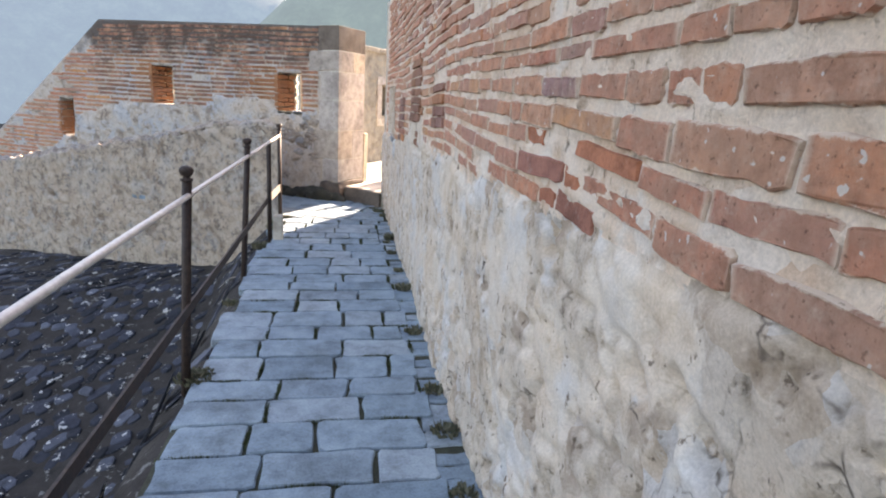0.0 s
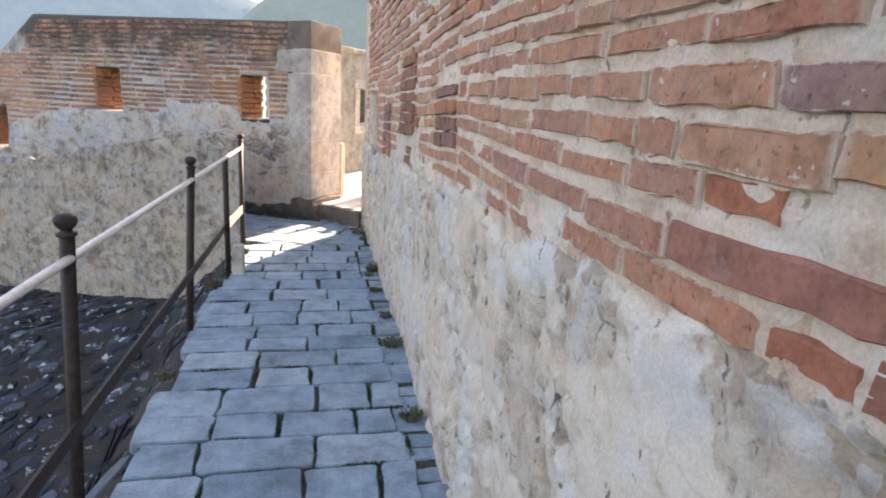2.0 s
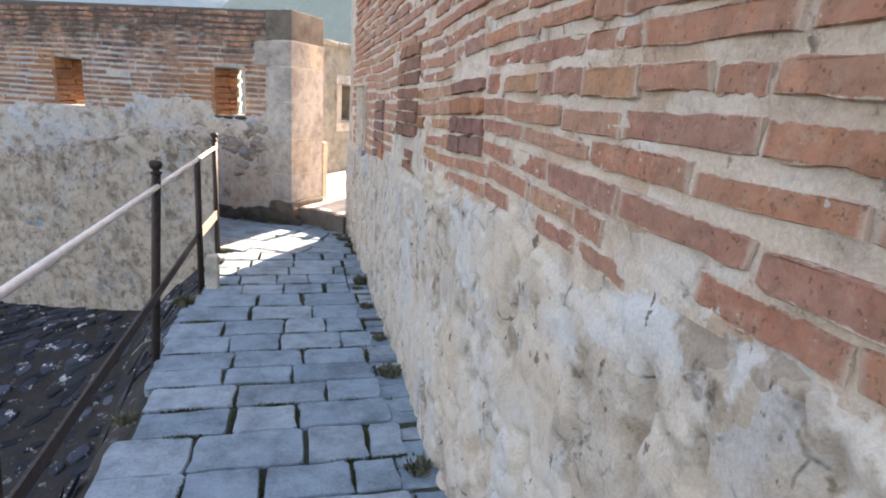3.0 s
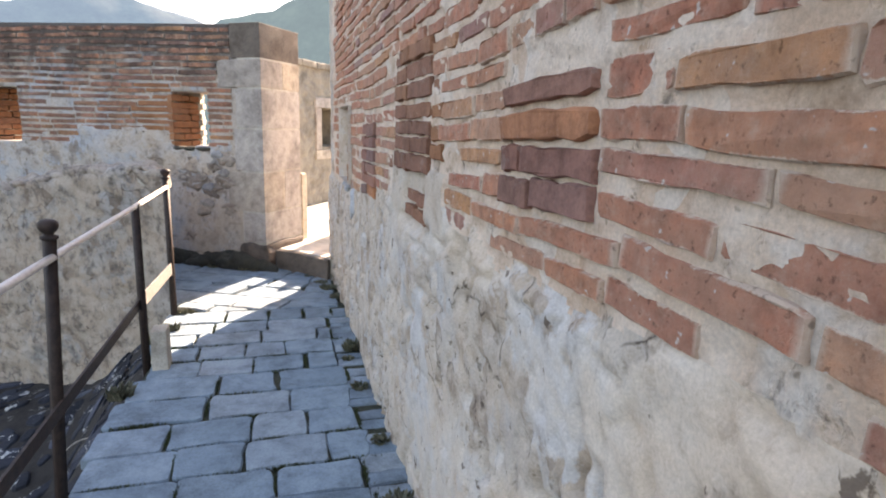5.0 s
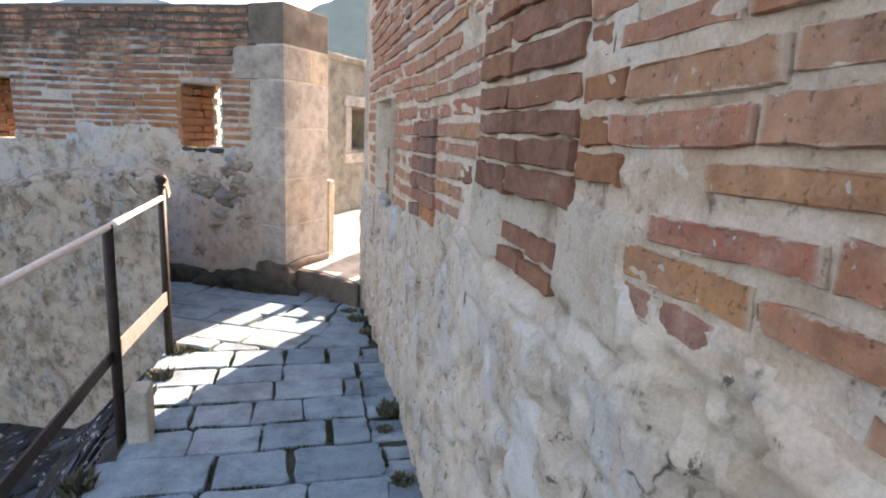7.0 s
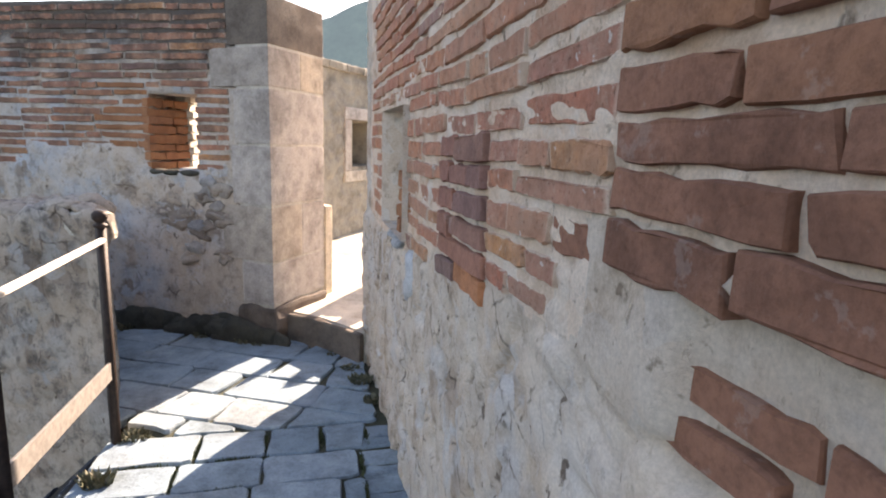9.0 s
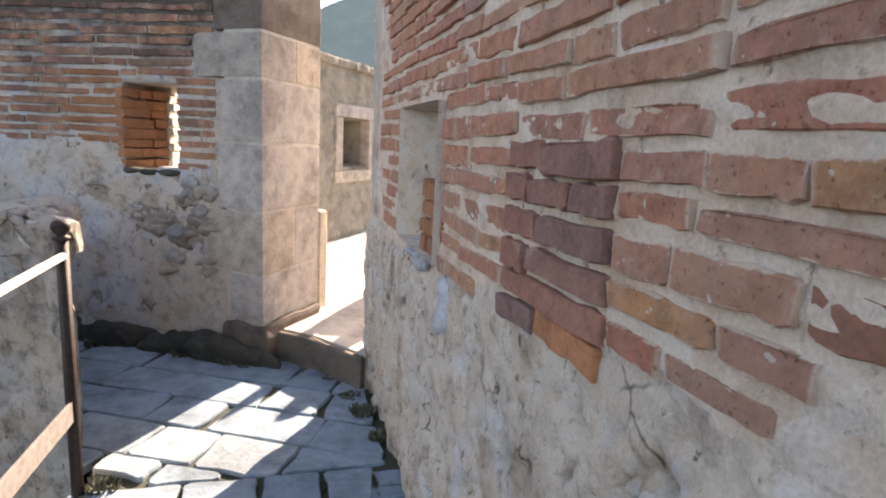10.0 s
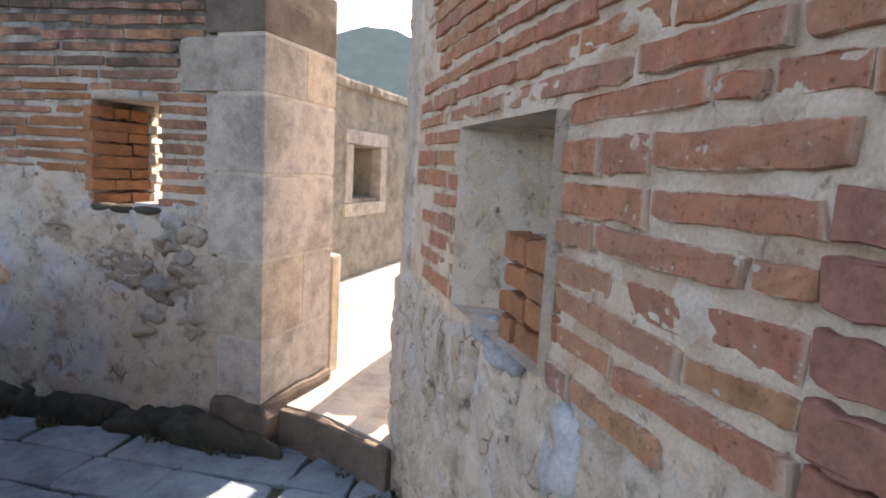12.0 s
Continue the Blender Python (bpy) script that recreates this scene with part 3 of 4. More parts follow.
for a in np.arange(-2.0, 5.8, 0.42):
    part("coping_stone", prism("coping_stone", [tuple(q) for q in (FP + FU * a + FN * 0.05, FP + FU * (a + 0.41) + FN * 0.05, FP + FU * (a + 0.41) - FN * 0.55, FP + FU * a - FN * 0.55)], 2.28, 2.38, FARSTONE, 0.02, 0.015, a), far)

# ---- floors ----
def quad_floor(name, ring, z0, z1, material):
    return tagged(new(name, prism(name, ring, z0, z1, material, 0.0)), kind="structure")


floor = quad_floor("floor", [(-0.78, -4), (0.56, -4), (0.56, 8.0), (0.0, 8.75), (-1.4, 9.2), (-3.0, 9.9), (-2.8, 8.72), (-0.75, 7.34)], -0.4, -0.02, EARTH)
terrace = quad_floor("pavement", [(-0.02, 8.55), (0.235, 8.335), (0.50, 7.97), (0.6, 8.0), (6, 8.0), (6, 14), (-1.0, 14), (-0.6, 9.6), (0.2, 9.3)], -0.3, 0.2, LIMESTONE)


# ---- railing ----
def tube(name, a, b, radius, material, sides=10):
    a, b = Vector(a), Vector(b)
    bm = bmesh.new()
    bmesh.ops.create_cone(bm, cap_ends=True, segments=sides, radius1=radius, radius2=radius, depth=(b - a).length)
    bm.transform(Matrix.Translation((a + b) / 2) @ (b - a).to_track_quat("Z", "Y").to_matrix().to_4x4())
    for f in bm.faces:
        f.smooth = True
    me = bpy.data.meshes.new(name)
    bm.to_mesh(me)
    bm.free()
    me.materials.append(material)
    return me


railing = tagged(new("railing"), "dark wrought-iron railing with pale top rail beside the walkway", "railing")
for y in (-2.6, -0.75, 1.1, 2.94, 4.77, 6.08, 7.08):
    base = (-0.83, y, -0.3) if y < 6 else (-0.76, y, -0.1)
    plain = y == 6.08
    post = part("post", tube("post", base, (-0.755, y, 0.99 if plain else 1.045), 0.0235, IRON, 4), railing)
    if not plain:
        bm = bmesh.new()
        rings = [(0.017, 1.04), (0.030, 1.046), (0.030, 1.056), (0.018, 1.060), (0.017, 1.066), (0.028, 1.076), (0.034, 1.090), (0.033, 1.104), (0.023, 1.115), (0.004, 1.119)]
        turned = [[bm.verts.new((-0.755 + rad * math.cos(k * math.tau / 14), y + rad * math.sin(k * math.tau / 14), z)) for k in range(14)] for rad, z in rings]
        for one, two in zip(turned, turned[1:]):
            for k in range(14):
                bm.faces.new((one[k], one[(k + 1) % 14], two[(k + 1) % 14], two[k])).smooth = True
        bm.faces.new(turned[-1])
        me = bpy.data.meshes.new("finial")
        bm.to_mesh(me)
        bm.free()
        me.materials.append(IRON)
        part("finial", me, post, "rounded iron knob")
part("top_rail", tube("top_rail", (-0.75, -4, 0.955), (-0.75, 7.09, 0.985), 0.014, RAILPAINT), railing, "pale iron handrail")
part("lower_rail", prism("lower_rail", [(-0.778, -4), (-0.766, -4), (-0.766, 6.09), (-0.778, 6.09)], 0.37, 0.425, IRON, 0.002), railing)
# the last bay's bar is wider and paler than the one before
bar = part("lower_rail", prism("lower_rail", [(-0.012, 0), (0.0, 0), (0.0, 1.02), (-0.012, 1.02)], -0.042, 0.042, PALEBAR, 0.002), railing, "wide flat bar, paler than the rest of the lower rail")
bar.matrix_basis = pose(-0.75, 6.09, 0.415, -2.6)

# ---- gate pier ----
C, A, R = Vector((-0.095, 8.38)), Vector((-0.82, 0.572)), Vector((0.5505, 0.8348))
pier = tagged(new("gate_pier"), "tall gate pier of squared tan stone blocks beside the brick wall", "gate pier")
for z0, z1, wide, cut in ((0.27, 0.585, 0.26, 0.0), (0.585, 0.985, 0.43, 0.36), (0.985, 1.40, 0.33, 0.0), (1.40, 1.78, 0.30, 0.0), (1.78, 2.05, 0.49, 0.36), (2.05, 2.38, 0.34, 0.0)):
    g, mt, m = 0.008, CAPSTONE if z0 > 2 else ASHLAR, cut or 0.67
    part("block", prism("block", [tuple(q) for q in (C, C + A * wide, C + A * wide + R * 0.34, C + A * 0.25 + R * m, C + R * m)], z0 + g, z1 - g, mt, 0.007, 0.002, z0), pier)
    if cut:
        part("block", prism("block", [tuple(q) for q in (C + R * (cut + 0.008), C + R * (cut + 0.008) + A * 0.25, C + R * 0.67 + A * 0.25, C + R * 0.67)], z0 + g, z1 - g, mt, 0.007, 0.002, z0 + 5), pier)
part("base", prism("base", [tuple(q) for q in (C - A * 0.02 - R * 0.012, C + A * 0.30 - R * 0.03, C + A * 0.30 + R * 0.3, C + R * 0.64 + A * 0.2, C + R * 0.64 - A * 0.05)], -0.03, 0.268, CAPSTONE, 0.03, 0.022, 9), pier, "damp mossy footing of dark stone")
part("core", prism("core", [tuple(q) for q in (C + R * 0.004 + A * 0.004, C + A * 0.27 + R * 0.004, C + A * 0.27 + R * 0.33, C + A * 0.24 + R * 0.66, C + R * 0.66 + A * 0.004)], 0.2, 2.37, LIMESTONE, 0.0), pier, "pale lime mortar in the joints")
part("plinth", prism("plinth", [tuple(q) for q in (C + R * 0.67, C + R * 0.67 + A * 0.25, C + R * 0.79 + A * 0.25, C + R * 0.79 - A * 0.004, C + R * 0.67 - A * 0.004)], 0.1, 0.93, ASHLAR, 0.015, 0.004, 3), pier)
# dark brown facing on the pale step: the riser's shade put into its colour
part("riser", prism("riser", [(-0.065, 8.51), (0.20, 8.285), (0.47, 7.915), (0.50, 7.96), (0.23, 8.325), (-0.03, 8.545)], -0.05, 0.193, CAPSTONE, 0.012, 0.010, 4), terrace, "worn brown stone riser, darkened to carry its shade")


# ---- loose and small things ----
def rock(name, size, seed, material, subdivisions=3, rough=0.22):
    bm = bmesh.new()
    bmesh.ops.create_icosphere(bm, subdivisions=subdivisions, radius=0.5)
    for v in bm.verts:
        v.co *= 1 + rough * noise.noise(v.co * 2.2 + Vector((seed * 7.3, 0, 0))) + 0.06 * noise.noise(v.co * 7 + Vector((0, seed, 0)))
        v.co = Vector([c * k for c, k in zip(v.co, size)])
    me = bpy.data.meshes.new(name)
    bm.to_mesh(me)
    bm.free()
    me.materials.append(material)
    me.polygons.foreach_set("use_smooth", [True] * len(me.polygons))
    return me


# unseen stones behind the right wall, added to cast the landing's two shadows
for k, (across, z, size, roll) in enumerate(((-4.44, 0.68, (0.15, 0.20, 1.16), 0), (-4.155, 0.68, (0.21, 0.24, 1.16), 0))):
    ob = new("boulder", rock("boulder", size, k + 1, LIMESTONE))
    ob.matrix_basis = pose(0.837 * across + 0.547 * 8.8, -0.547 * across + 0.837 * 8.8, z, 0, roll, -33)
    tagged(ob, "unseen upright pale stone added to cast a shadow from the sunny terrace", "boulder", "fallen boulders")

# a third unseen stone, added to put shadow on the terrace
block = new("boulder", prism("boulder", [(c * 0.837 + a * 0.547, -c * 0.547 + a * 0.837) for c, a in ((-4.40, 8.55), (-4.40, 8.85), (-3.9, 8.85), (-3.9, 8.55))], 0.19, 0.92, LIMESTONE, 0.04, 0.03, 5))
tagged(block, "unseen broad rough pale stone added to shade the sunny terrace", "boulder", "fallen boulders")

r = np.random.default_rng(71)
for k in range(56):
    sk = -0.32 + k * 0.05
    off = 0.02 + r.uniform(-0.02, 0.03) + (0.05 if sk < 0 else 0)
    ob = part("footing_stone", rock("footing_stone", r.uniform((0.26, 0.06, 0.16), (0.48, 0.10, 0.30)), k + 60, MOSS, 3, 0.4), back, "damp mossy footing stone" if k == 0 else "")
    ob.matrix_basis = pose(-0.40 - 0.894 * sk - 0.447 * off, 8.62 + 0.447 * sk - 0.894 * off, r.uniform(-0.02, 0.05), 0, 0, 153 + r.uniform(-10, 10))
for k in range(34):
    sk, zk = r.uniform(-0.1, 0.62), r.uniform(0.55, 1.16)
    if sk > 0.35 + 0.5 * (zk - 0.55):
        continue
    ob = part("rubble_stone", rock("rubble_stone", r.uniform((0.09, 0.03, 0.05), (0.21, 0.05, 0.11)), k + 110, STONES, 3, 0.8), back)
    ob.matrix_basis = pose(-0.40 - 0.894 * sk - 0.447 * 0.014, 8.62 + 0.447 * sk - 0.894 * 0.014, zk, 0, r.uniform(-15, 15), 153)
for k, sk in enumerate((0.30, 0.44, 0.56)):
    ob = part("sill_stone", rock("sill_stone", (0.17, 0.12, 0.05), k + 150, MOSS, 2, 0.3), back)
    ob.matrix_basis = pose(-0.40 - 0.894 * sk, 8.62 + 0.447 * sk, 1.185, 0, 0, 153)

kerb = new("kerb_block", prism("kerb_block", [(-0.72, 6.02), (-0.63, 6.02), (-0.63, 6.16), (-0.72, 6.16)], -0.03, 0.24, LIMESTONE, 0.012, 0.006, 8))
tagged(kerb, "small whitewashed stone block at the foot of a rail post", "stone block")

r = np.random.default_rng(51)
for k in range(26):
    sk, dk = 0.12 + (k // 2) * 0.15 + r.uniform(-0.03, 0.03), (0.08, 0.27)[k % 2]
    ob = part("coping_stone", rock("coping_stone", r.uniform((0.12, 0.14, 0.07), (0.22, 0.24, 0.12)), k + 20, RUBBLE, 2, 0.5), low)
    ob.matrix_basis = pose(-0.76 - 0.85 * (sk + dk * 0.9) + 0.527 * dk, 7.2 + 0.527 * (sk + dk * 0.9) + 0.85 * dk, LOWTOP(sk) - 0.01, r.uniform(-12, 12), r.uniform(-12, 12), 148 + r.uniform(-25, 25))
for k, (y, z, size) in enumerate(((6.95, 1.03, (0.12, 0.2, 0.09)), (6.78, 1.02, (0.12, 0.22, 0.08)), (6.45, 0.95, (0.12, 0.17, 0.24)))):
    ob = part("rubble_stone", rock("rubble_stone", size, k + 40, BLUESTONE, 3, 0.9), wall_right, "pale blue-grey rubble stone")
    ob.location = (0.572, y, z)

part("cap_stone", prism("cap_stone", [(-0.80, 7.22), (-0.74, 7.32), (-1.02, 7.60), (-1.12, 7.42)], 0.955, 1.075, LIMESTONE, 0.035, 0.03, 6), low, "pale lichened cap stone at the wall's end")

# a pale strip below the railing, modelled in place of a sunlit bit of slope
bm = bmesh.new()
prev = None
for k in range(13):
    t = k / 12
    x, y, z = -1.27 + 0.17 * t, 6.02 + 0.05 * t, -0.53 + 0.10 * t + 0.035 * math.sin(t * 3.1)
    cur = [bm.verts.new((x, y - 0.006, z)), bm.verts.new((x, y + 0.006, z)), bm.verts.new((x, y + 0.006, z + 0.006)), bm.verts.new((x, y - 0.006, z + 0.006))]
    if prev:
        for i in range(4):
            bm.faces.new((prev[i], prev[(i + 1) % 4], cur[(i + 1) % 4], cur[i]))
    prev = cur
me = bpy.data.meshes.new("plastic_strip")
bm.to_mesh(me)
bm.free()
me.materials.append(LIMESTONE)
tagged(new("plastic_strip", me), "curled white strip standing in for a sunlit bit of the dark slope", "litter")


def tuft(x, y, z, radius, height, blades, seed):
    r = np.random.default_rng(seed)
    v, f = [], []
    for k in range(blades):
        a, d = r.uniform(0, 6.28), radius * math.sqrt(r.random())
        px, py = d * math.cos(a), d * math.sin(a)
        h, wd, lean = height * r.uniform(0.4, 1), r.uniform(0.003, 0.008), r.uniform(0.1, 0.7)
        b = r.uniform(0, 6.28)
        tx, ty = math.cos(b) * wd, math.sin(b) * wd
        ox, oy = math.cos(a) * h * lean, math.sin(a) * h * lean
        n = len(v)
        v += [(px - tx, py - ty, 0), (px + tx, py + ty, 0), (px + tx * 1.5 + ox * 0.4, py + ty * 1.5 + oy * 0.4, h * 0.6), (px - tx * 1.5 + ox * 0.4, py - ty * 1.5 + oy * 0.4, h * 0.6), (px + ox, py + oy, h)]
        f += [(n, n + 1, n + 2, n + 3), (n + 3, n + 2, n + 4)]
    ob = new("weed_tuft", mesh_of("weed_tuft", v, f, GRASS))
    ob.location = (x, y, z)
    return tagged(ob, "small green weed tuft growing at the edge of the paving", "weed", "weeds along the walkway")


for k, (x, y, radius, height, blades) in enumerate((
        (0.47, 2.35, 0.07, 0.07, 120), (0.47, 2.75, 0.06, 0.06, 90), (0.46, 3.55, 0.06, 0.07, 90), (0.47, 4.45, 0.07, 0.08, 120), (0.48, 4.95, 0.05, 0.05, 70),
        (0.46, 5.55, 0.05, 0.06, 80), (0.48, 6.15, 0.06, 0.12, 130), (0.44, 5.98, 0.04, 0.04, 60), (0.49, 7.35, 0.05, 0.08, 90), (0.45, 7.62, 0.07, 0.09, 130),
        (0.40, 7.84, 0.06, 0.06, 90), (-0.70, 7.12, 0.08, 0.07, 160), (-0.74, 6.75, 0.07, 0.10, 150), (-0.78, 6.5, 0.06, 0.12, 130), (-0.82, 5.7, 0.07, 0.12, 130),
        (-0.78, 2.95, 0.10, 0.06, 160), (-0.74, 3.0, 0.06, 0.05, 90), (-0.80, 4.1, 0.05, 0.07, 70), (0.47, 1.9, 0.06, 0.06, 90), (0.47, 1.2, 0.06, 0.06, 90),
        (-1.2, 8.92, 0.08, 0.09, 120), (-1.5, 9.06, 0.08, 0.09, 120), (-0.62, 8.66, 0.08, 0.08, 120), (-0.30, 8.46, 0.07, 0.09, 120), (-0.05, 8.42, 0.05, 0.07, 80), (-0.20, 8.40, 0.06, 0.06, 80), (-0.45, 8.62, 0.07, 0.05, 90), (-0.85, 8.80, 0.07, 0.05, 90), (0.30, 8.12, 0.04, 0.05, 50))):
    tuft(x, y, -0.012, radius * 0.9, height * 0.6, blades, 300 + k)


# ---- pieces: slabs, bricks, cobbles ----
def clip_ring(ring, px, py, nx, ny):
    """Keeps the part of a convex outline on the side of (px, py) to which (nx, ny) points."""
    out = []
    for (ax, ay), (bx, by) in zip(ring, ring[1:] + ring[:1]):
        da, db = (ax - px) * nx + (ay - py) * ny, (bx - px) * nx + (by - py) * ny
        if da >= 0:
            out.append((ax, ay))
        if da * db < 0:
            t = da / (da - db)
            out.append((ax + (bx - ax) * t, ay + (by - ay) * t))
    return out


def slab_mesh(ring, z, r, material, gap=0.008, drop=0.05):
    cx, cy = sum(p[0] for p in ring) / len(ring), sum(p[1] for p in ring) / len(ring)
    pts = []
    for (ax, ay), (bx, by) in zip(ring, ring[1:] + ring[:1]):
        d = math.hypot(bx - ax, by - ay)
        if d < 0.02:
            continue
        for t in ((0.06, 0.35, 0.66, 0.94) if d > 0.12 else (0.2, 0.8)):
            pts.append((ax + (bx - ax) * t + r.uniform(-1, 1) * 0.007, ay + (by - ay) * t + r.uniform(-1, 1) * 0.007))
    n = len(pts)

    def ring_at(inset, zz):
        res = []
        for x, y in pts:
            d = math.hypot(x - cx, y - cy)
            k = max(0.0, 1 - inset / d)
            res.append((cx + (x - cx) * k, cy + (y - cy) * k, zz))
        return res
    tilt = r.uniform(-0.012, 0.012, 2)
    v = ring_at(gap, z - drop) + ring_at(gap, z - 0.009) + [(x, y, zz + (x - cx) * tilt[0] + (y - cy) * tilt[1]) for x, y, zz in ring_at(gap + 0.006, z)]
    f = [(a * n + i, a * n + (i + 1) % n, (a + 1) * n + (i + 1) % n, (a + 1) * n + i) for a in (0, 1) for i in range(n)] + [tuple(range(2 * n, 3 * n))]
    return mesh_of("paving_slab", v, f, material)


r = np.random.default_rng(21)
JOINTS = []
y = -1.6
while y < 7.05:
    deep = min(r.uniform(0.20, 0.29), 7.12 - y)
    x = -0.80 + r.uniform(-0.05, 0.06)
    skew = r.uniform(-0.02, 0.02)
    while x < 0.36:
        wide = r.uniform(0.26, 0.50)
        if x + wide > 0.28:
            wide = r.uniform(0.37, 0.44) - x
        j = r.uniform(-0.012, 0.012, 4)
        ring = [(x + j[0], y + skew * x), (x + wide + j[1], y + skew * (x + wide)), (x + wide + j[2], y + deep + skew * (x + wide)), (x + j[3], y + deep + skew * x)]
        part("paving_slab", slab_mesh(ring, r.uniform(-0.006, 0.004), r, SLAB, r.uniform(0.005, 0.012)), floor)
        x += wide
        JOINTS += [(x, y + deep * 0.5, 0.02), (x - wide * 0.5, y + skew * x, 0.05)]
    # small packing stones along the foot of the wall
    yy = y
    while yy < y + deep - 0.05:
        ln = r.uniform(0.08, 0.16)
        part("packing_stone", slab_mesh([(0.37, yy), (0.56, yy + 0.01), (0.56, yy + ln), (0.37, yy + ln)], r.uniform(-0.018, -0.007), r, SLAB, 0.002), floor)
        yy += ln
    y += deep
U, V = (-0.894, 0.447), (0.447, 0.894)
for row in range(-1, 9):
    off = r.uniform(0, 0.4)
    q0, q1 = -row * 0.30 + 0.02, -(row + 1) * 0.30 + 0.02
    a = -2.1 + off
    while a < 3.2:
        wide = r.uniform(0.28, 0.55)
        j = r.uniform(-0.03, 0.03, 4)
        ring = [(-0.45 + U[0] * (a + dx) + V[0] * q, 8.60 + U[1] * (a + dx) + V[1] * q) for dx, q in ((j[0], q0), (wide + j[1], q0), (wide + j[2], q1), (j[3], q1))]
        for cut in ((0, 7.117, 0, 1), (0.50, 0, -1, 0), (-2.9, 0, 1, 0), (0.50, 7.94, -0.78, -0.62), (-0.79, 7.3, 0.5, 0.86)):
            ring = clip_ring(ring, *cut) if len(ring) > 2 else ring
        if len(ring) > 2:
            area = abs(sum(p[0] * t[1] - t[0] * p[1] for p, t in zip(ring, ring[1:] + ring[:1]))) / 2
            if area > 0.004:
                part("paving_slab", slab_mesh(ring, r.uniform(-0.006, 0.004), r, SLAB, r.uniform(0.005, 0.009)), floor)
        a += wide

# moss and low weeds in the open joints
mv, mf = [], []
for jx, jy, wide in JOINTS:
    if not 1.0 < jy < 7.0 or jx > 0.42 or r.random() > (0.55 if jy > 2.4 else 0.25):
        continue
    run = (0.11, 0.008) if wide > 0.03 else (0.008, 0.08)
    mid = r.uniform(-0.5, 0.5) * run[0] if wide > 0.03 else 0.0
    for k in range(int(r.integers(60, 170))):
        px, py = jx + mid + r.normal() * run[0] * 0.5, jy + r.normal() * run[1] * 0.5
        h, a, s = r.uniform(0.003, 0.011), r.uniform(0, 6.28), r.uniform(0.003, 0.007)
        n = len(mv)
        mv += [(px - s * math.cos(a), py - s * math.sin(a), -0.02), (px + s * math.cos(a), py + s * math.sin(a), -0.02), (px + s * 1.5 * math.sin(a), py + s * 1.5 * math.cos(a), h - 0.004)]
        mf.append((n, n + 1, n + 2))
tagged(part("joint_moss", mesh_of("joint_moss", mv, mf, MOSSGREEN), floor, "dark green moss and low weeds in the paving joints"), kind="stuff")

DARKBRICK = stone_material("burnt_brick", [(0.0, (0.29, 0.145, 0.115)), (0.3, (0.34, 0.155, 0.115)), (0.5, (0.27, 0.15, 0.13)), (0.64, (0.36, 0.165, 0.115)), (0.78, (0.17, 0.135, 0.13)), (0.87, (0.37, 0.165, 0.11)), (1.0, (0.45, 0.19, 0.095))], True, 0.12, scale=16.0)
REDBRICK = stone_material("red_brick", [(0.0, (0.38, 0.14, 0.09)), (0.6, (0.45, 0.17, 0.095)), (1.0, (0.29, 0.13, 0.11))], True, 0.1, scale=14.0)
STAINBRICK = stone_material("stained_brick", [(0.0, (0.22, 0.105, 0.07)), (0.5, (0.28, 0.13, 0.085)), (1.0, (0.31, 0.145, 0.08))], True, 0.1, scale=14.0)
OCHREBRICK = stone_material("ochre_brick", [(0.0, (0.34, 0.15, 0.08)), (0.5, (0.39, 0.175, 0.085)), (1.0, (0.36, 0.17, 0.10))], scale=12.0)
ZONES = [(a, b, c, d) for a, b, c, d, *_ in NICHES] + [(4.33, 4.93, 1.35, 1.78), (4.40, 4.76, 1.08, 1.24), (3.25, 3.66, 1.32, 1.60), (5.48, 5.93, 1.10, 1.52)]


def on_right(s, z, ln):
    if z < SPLIT(s) + 0.022 or s + ln / 2 > 7.9 or bool(patched(np.array(s), np.array(z))):
        return False
    if float(smooth_noise(np.array(s * 1.4), np.array(z * 3.1), 91)) > 0.53:
        return False
    return True


COURSE_TOP = line([(0, 1.59), (0.78, 1.59), (1.9, 1.597), (3.15, 1.608), (4.0, 1.575), (5.1, 1.57), (5.7, 1.553), (6.15, 1.56), (8, 1.56)])
COURSE_STEP = line([(0, 0.084), (0.78, 0.084), (1.3, 0.072), (1.9, 0.073), (3.15, 0.0645), (4.0, 0.063), (5.1, 0.0665), (5.7, 0.0645), (6.15, 0.071), (8, 0.07)])


def course(z, s):
    """The height, slope and swelling of the uneven course that would lie at z."""
    k = (1.59 - z) / 0.067
    high = lambda q: COURSE_TOP(q) - k * (COURSE_STEP(q) if k > 0 else 0.067) + 0.004 * math.sin(q * 3.3 + k)
    return high(s), (high(s + 0.1) - high(s - 0.1)) / 0.2, COURSE_STEP(s) / 0.067 if k > 0 else 1.0


def right_brick(s, z):
    """Rusty stains round the blocked slot and over the niche, plain bricks elsewhere."""
    w = float(fbm(np.array(s * 4), np.array(z * 6), 3, 44))
    if 4.2 + 0.2 * w < s < 5.0 + 0.3 * w and 1.2 < z < 1.72 + w * 0.3:
        return STAINBRICK if w > -0.1 else OCHREBRICK
    if 0.9 < s < 1.65 and z < 1.43 and w > -0.05:
        return REDBRICK
    return OCHREBRICK if 6.3 < s < 7.0 and 1.55 < z < 1.75 and w > -0.1 else BRICK


def near_right(s, z):
    return 0.35 < s and z < 1.70


lay_bricks(wall_right, RP, RU, RN, -3.9, 7.95, 1.06, 2.62, on_right, near_right, right_brick, BRICKS, 5, 0.067, (0.18, 0.40), 0.006, zones=ZONES, fill=(0.58, 0.86), bend=course)
always = lambda *a: True
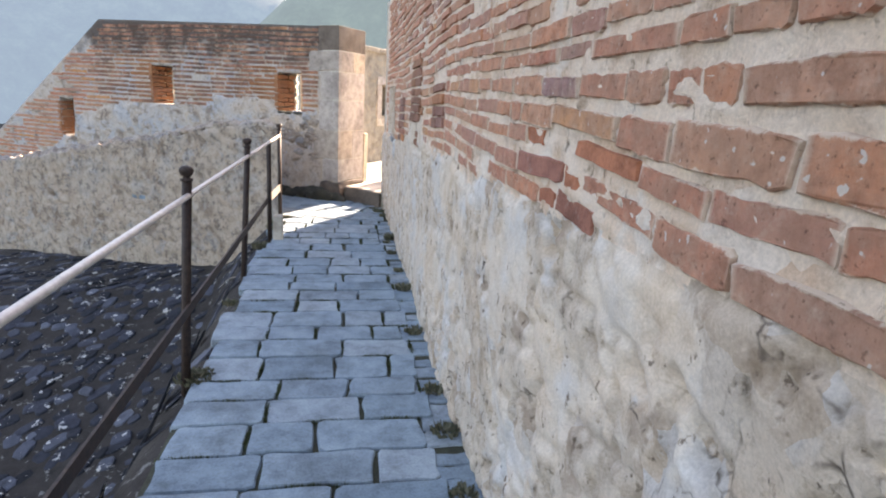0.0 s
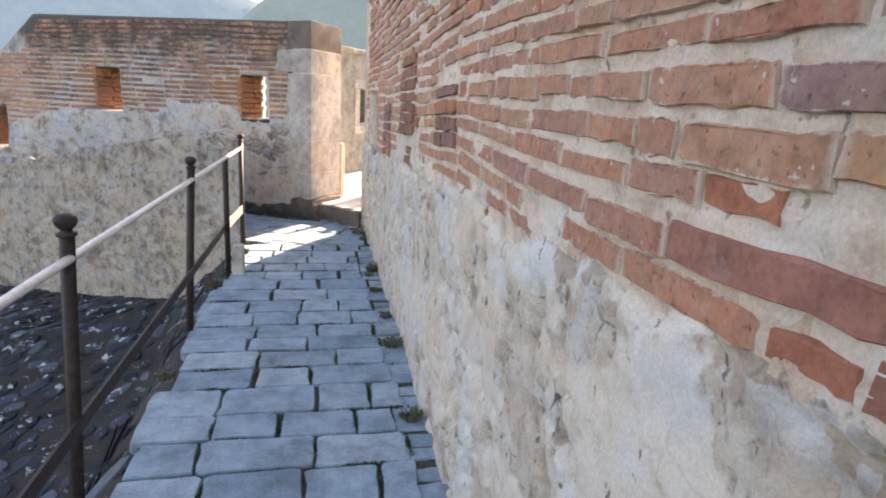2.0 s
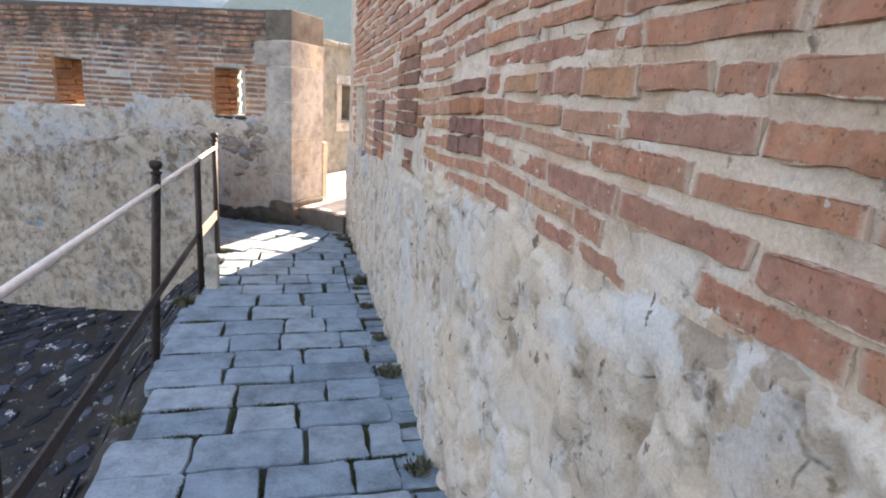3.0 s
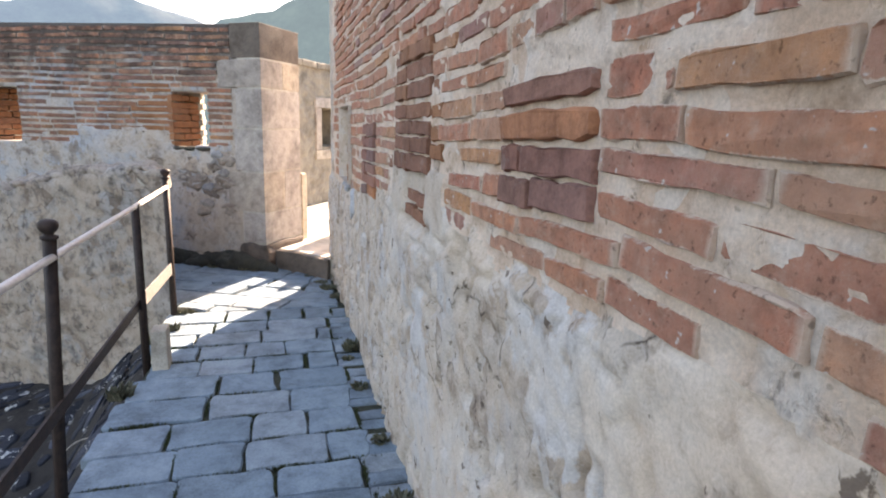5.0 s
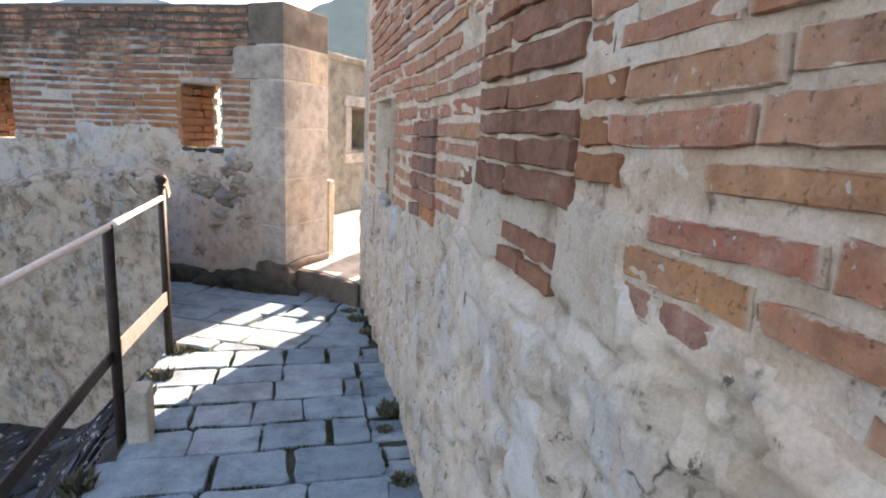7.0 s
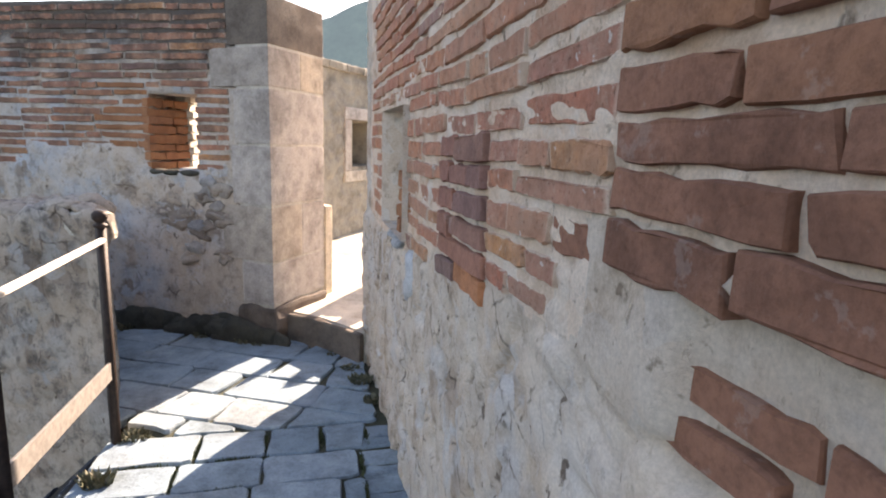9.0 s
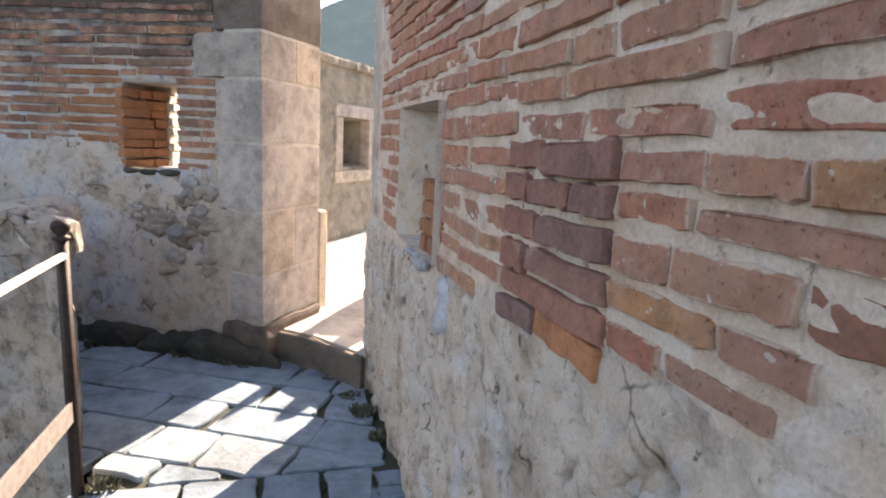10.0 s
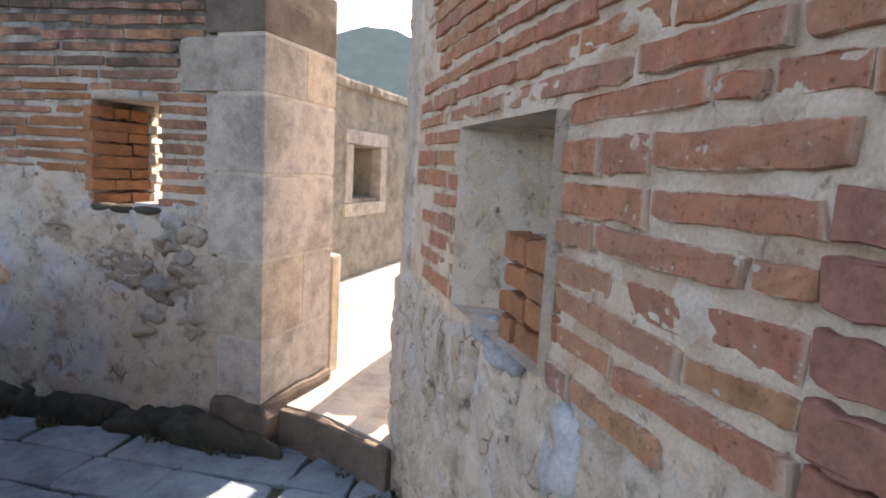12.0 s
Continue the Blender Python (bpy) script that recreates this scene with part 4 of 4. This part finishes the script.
lay_bricks(wall_right, RP, RU, RN, 3.25, 3.66, 1.34, 1.60, always, always, DARKBRICK, BRICKS, 6, 0.066, (0.15, 0.40), 0.013, fill=(0.78, 0.95), bend=course)
lay_bricks(wall_right, RP, RU, RN, 5.48, 5.93, 1.14, 1.50, always, always, DARKBRICK, BRICKS, 8, 0.066, (0.16, 0.42), 0.018, fill=(0.78, 0.95), bend=course)
lay_bricks(wall_right, RP, RU, RN, 4.33, 4.93, 1.355, 1.77, always, always, STAINBRICK, BRICKS, 9, 0.066, (0.24, 0.44), 0.010, fill=(0.78, 0.95), bend=course)
lay_bricks(wall_right, RP, RU, RN, 4.42, 4.82, 1.14, 1.24, always, always, STAINBRICK, BRICKS, 19, 0.06, (0.16, 0.30), -0.010, fill=(0.7, 0.9))
lay_bricks(wall_right, (0.552, 0.0), RU, RN, 6.50, 6.83, 1.10, 1.33, always, always, OCHREBRICK, BRICKS, 10, 0.068, (0.14, 0.26), 0.012, fill=(0.86, 0.98))

BP, BU, BN = (-0.40, 8.62), (-0.894, 0.447), (-0.447, -0.894)
SLOTS = [(0.24, 0.62, 1.2, 1.745), (2.43, 2.81, 1.18, 1.75), (4.42, 4.72, 0.58, 1.18)]
BACKTOP = line([(-1, 2.36), (3.77, 2.40), (6.6, 0.22)])
BACKLOW = line([(0, 1.22), (0.7, 1.2), (0.75, 1.3), (1.1, 1.36), (1.7, 1.34), (1.75, 1.2), (2.4, 1.2), (3.3, 1.18), (4.1, 1.06), (4.7, 0.5), (6.2, -0.1)])


def on_back(s, z, ln):
    if z < BACKLOW(s) + 0.02 * math.sin(s * 31) or z > BACKTOP(s + ln / 2) - 0.03 or z > BACKTOP(s - ln / 2) - 0.03:
        return False
    return True


def back_brick(s, z):
    """Black crust near the wall's head, rust beside the slots, weathered bricks elsewhere."""
    if any(b - 0.02 < s < b + 0.24 and c < z < d + 0.09 for a, b, c, d in SLOTS):
        return OCHREBRICK
    return WBRICKS if z > 1.84 + 0.12 * math.sin(s * 2.3) else WBRICK


lay_bricks(back, BP, BU, BN, -0.03, 6.4, -0.1, 2.36, on_back, lambda s, z: s < 3.9, back_brick, BRICKS, 11, 0.064, (0.22, 0.50), 0.007, zones=SLOTS + [(-0.03, 0.115, 1.8, 2.03)], fill=(0.54, 0.76))
for a, b, c, d in SLOTS:
    jamb = (BP[0] + BU[0] * b, BP[1] + BU[1] * b)
    # the jamb narrows the slot inwards; its outer end, of broken pale stone, flares back and takes the sun
    P1, P2, P3 = Vector(jamb) + Vector((0.643, 0.766)) * 0.33, Vector(jamb) + Vector((0.447, 0.894)) * 0.525, Vector(jamb) + Vector((0.447, 0.894)) * 0.28
    for k in range(10):
        z0, z1 = c + (d - c) * k / 10, c + (d - c) * (k + 1) / 10
        w = Vector((0.985, -0.17)) * (0.025 + 0.018 * math.sin(k * 2.4 + c * 3))
        part("jamb_stone", prism("jamb_stone", [tuple(q) for q in (P1 + w, P2 + w * 0.5, P3)], z0 + 0.003, z1 - 0.003, LIMESTONE, 0.006, 0.010, k), back, "pale broken stone at the outer edge of the slot" if k == 0 else "")
    lay_bricks(back, jamb, (0.643, 0.766), (0.766, -0.643), -0.02, 0.33, c + 0.03, d - 0.02, always, always, OCHREBRICK, BRICKS, 12, 0.062, (0.2, 0.36), 0.006, fill=(0.84, 1.0))

# dark flat stones of the slope below the railing, set in slanting rows
r = np.random.default_rng(31)
cv, cf = [], []
ROWDIR = 0.62
for row, col_ in itertools.product(range(-90, 110), range(-60, 70)):
    p, q = (col_ + 0.5 * (row % 2) + r.uniform(-0.34, 0.34)) * 0.185, (row + r.uniform(-0.34, 0.34)) * 0.118
    x, y = -3 + p * math.cos(ROWDIR) - q * math.sin(ROWDIR), 4.5 + p * math.sin(ROWDIR) + q * math.cos(ROWDIR)
    if not (-5.4 < x < -0.87 and -0.6 < y < 9.6) or (x + 0.76) * 0.527 + (y - 7.2) * 0.85 > -0.03 or r.random() < 0.22 + 0.2 * (x > -1.25) + 0.5 * max(0.0, float(fbm(np.array(x), np.array(y), 2, 63))):
        continue
    z = float(ground_height(np.array(x), np.array(y)) + 0.05 * fbm(np.array(x * 2.2), np.array(y * 2.2), 3, 3))
    a, b, h = r.uniform(0.045, 0.125), r.uniform(0.03, 0.075), r.uniform(0.004, 0.028)
    turn = ROWDIR + r.uniform(-0.6, 0.6)
    lean = r.uniform(-0.09, 0.09, 2)
    gx_ = float(ground_height(np.array(x + 0.05), np.array(y)) - ground_height(np.array(x - 0.05), np.array(y))) / 0.1
    gy_ = float(ground_height(np.array(x), np.array(y + 0.05)) - ground_height(np.array(x), np.array(y - 0.05))) / 0.1
    n = len(cv)
    for q, (sc, up) in enumerate(((1, -0.6), (0.93, 0.7), (0.72, 1.0))):
        for i in range(8):
            w_ = 6.283 * (i + 0.5) / 8
            ex, ey = a * sc * math.copysign(abs(math.cos(w_)) ** 0.6, math.cos(w_)) * r.uniform(0.9, 1.08), b * sc * math.copysign(abs(math.sin(w_)) ** 0.6, math.sin(w_)) * r.uniform(0.9, 1.08)
            dx, dy = ex * math.cos(turn) - ey * math.sin(turn), ex * math.sin(turn) + ey * math.cos(turn)
            cv.append((x + dx, y + dy, z + gx_ * dx + gy_ * dy + h * up + lean[0] * dx + lean[1] * dy))
    cf += [(n + q * 8 + i, n + q * 8 + (i + 1) % 8, n + (q + 1) * 8 + (i + 1) % 8, n + (q + 1) * 8 + i) for q in (0, 1) for i in range(8)] + [tuple(n + 16 + i for i in range(8))]
tagged(new("cobbles", mesh_of("cobbles", cv, cf, COBBLE)), "dark weathered stones with pale lichen on the slope", "stones", kind="stuff")
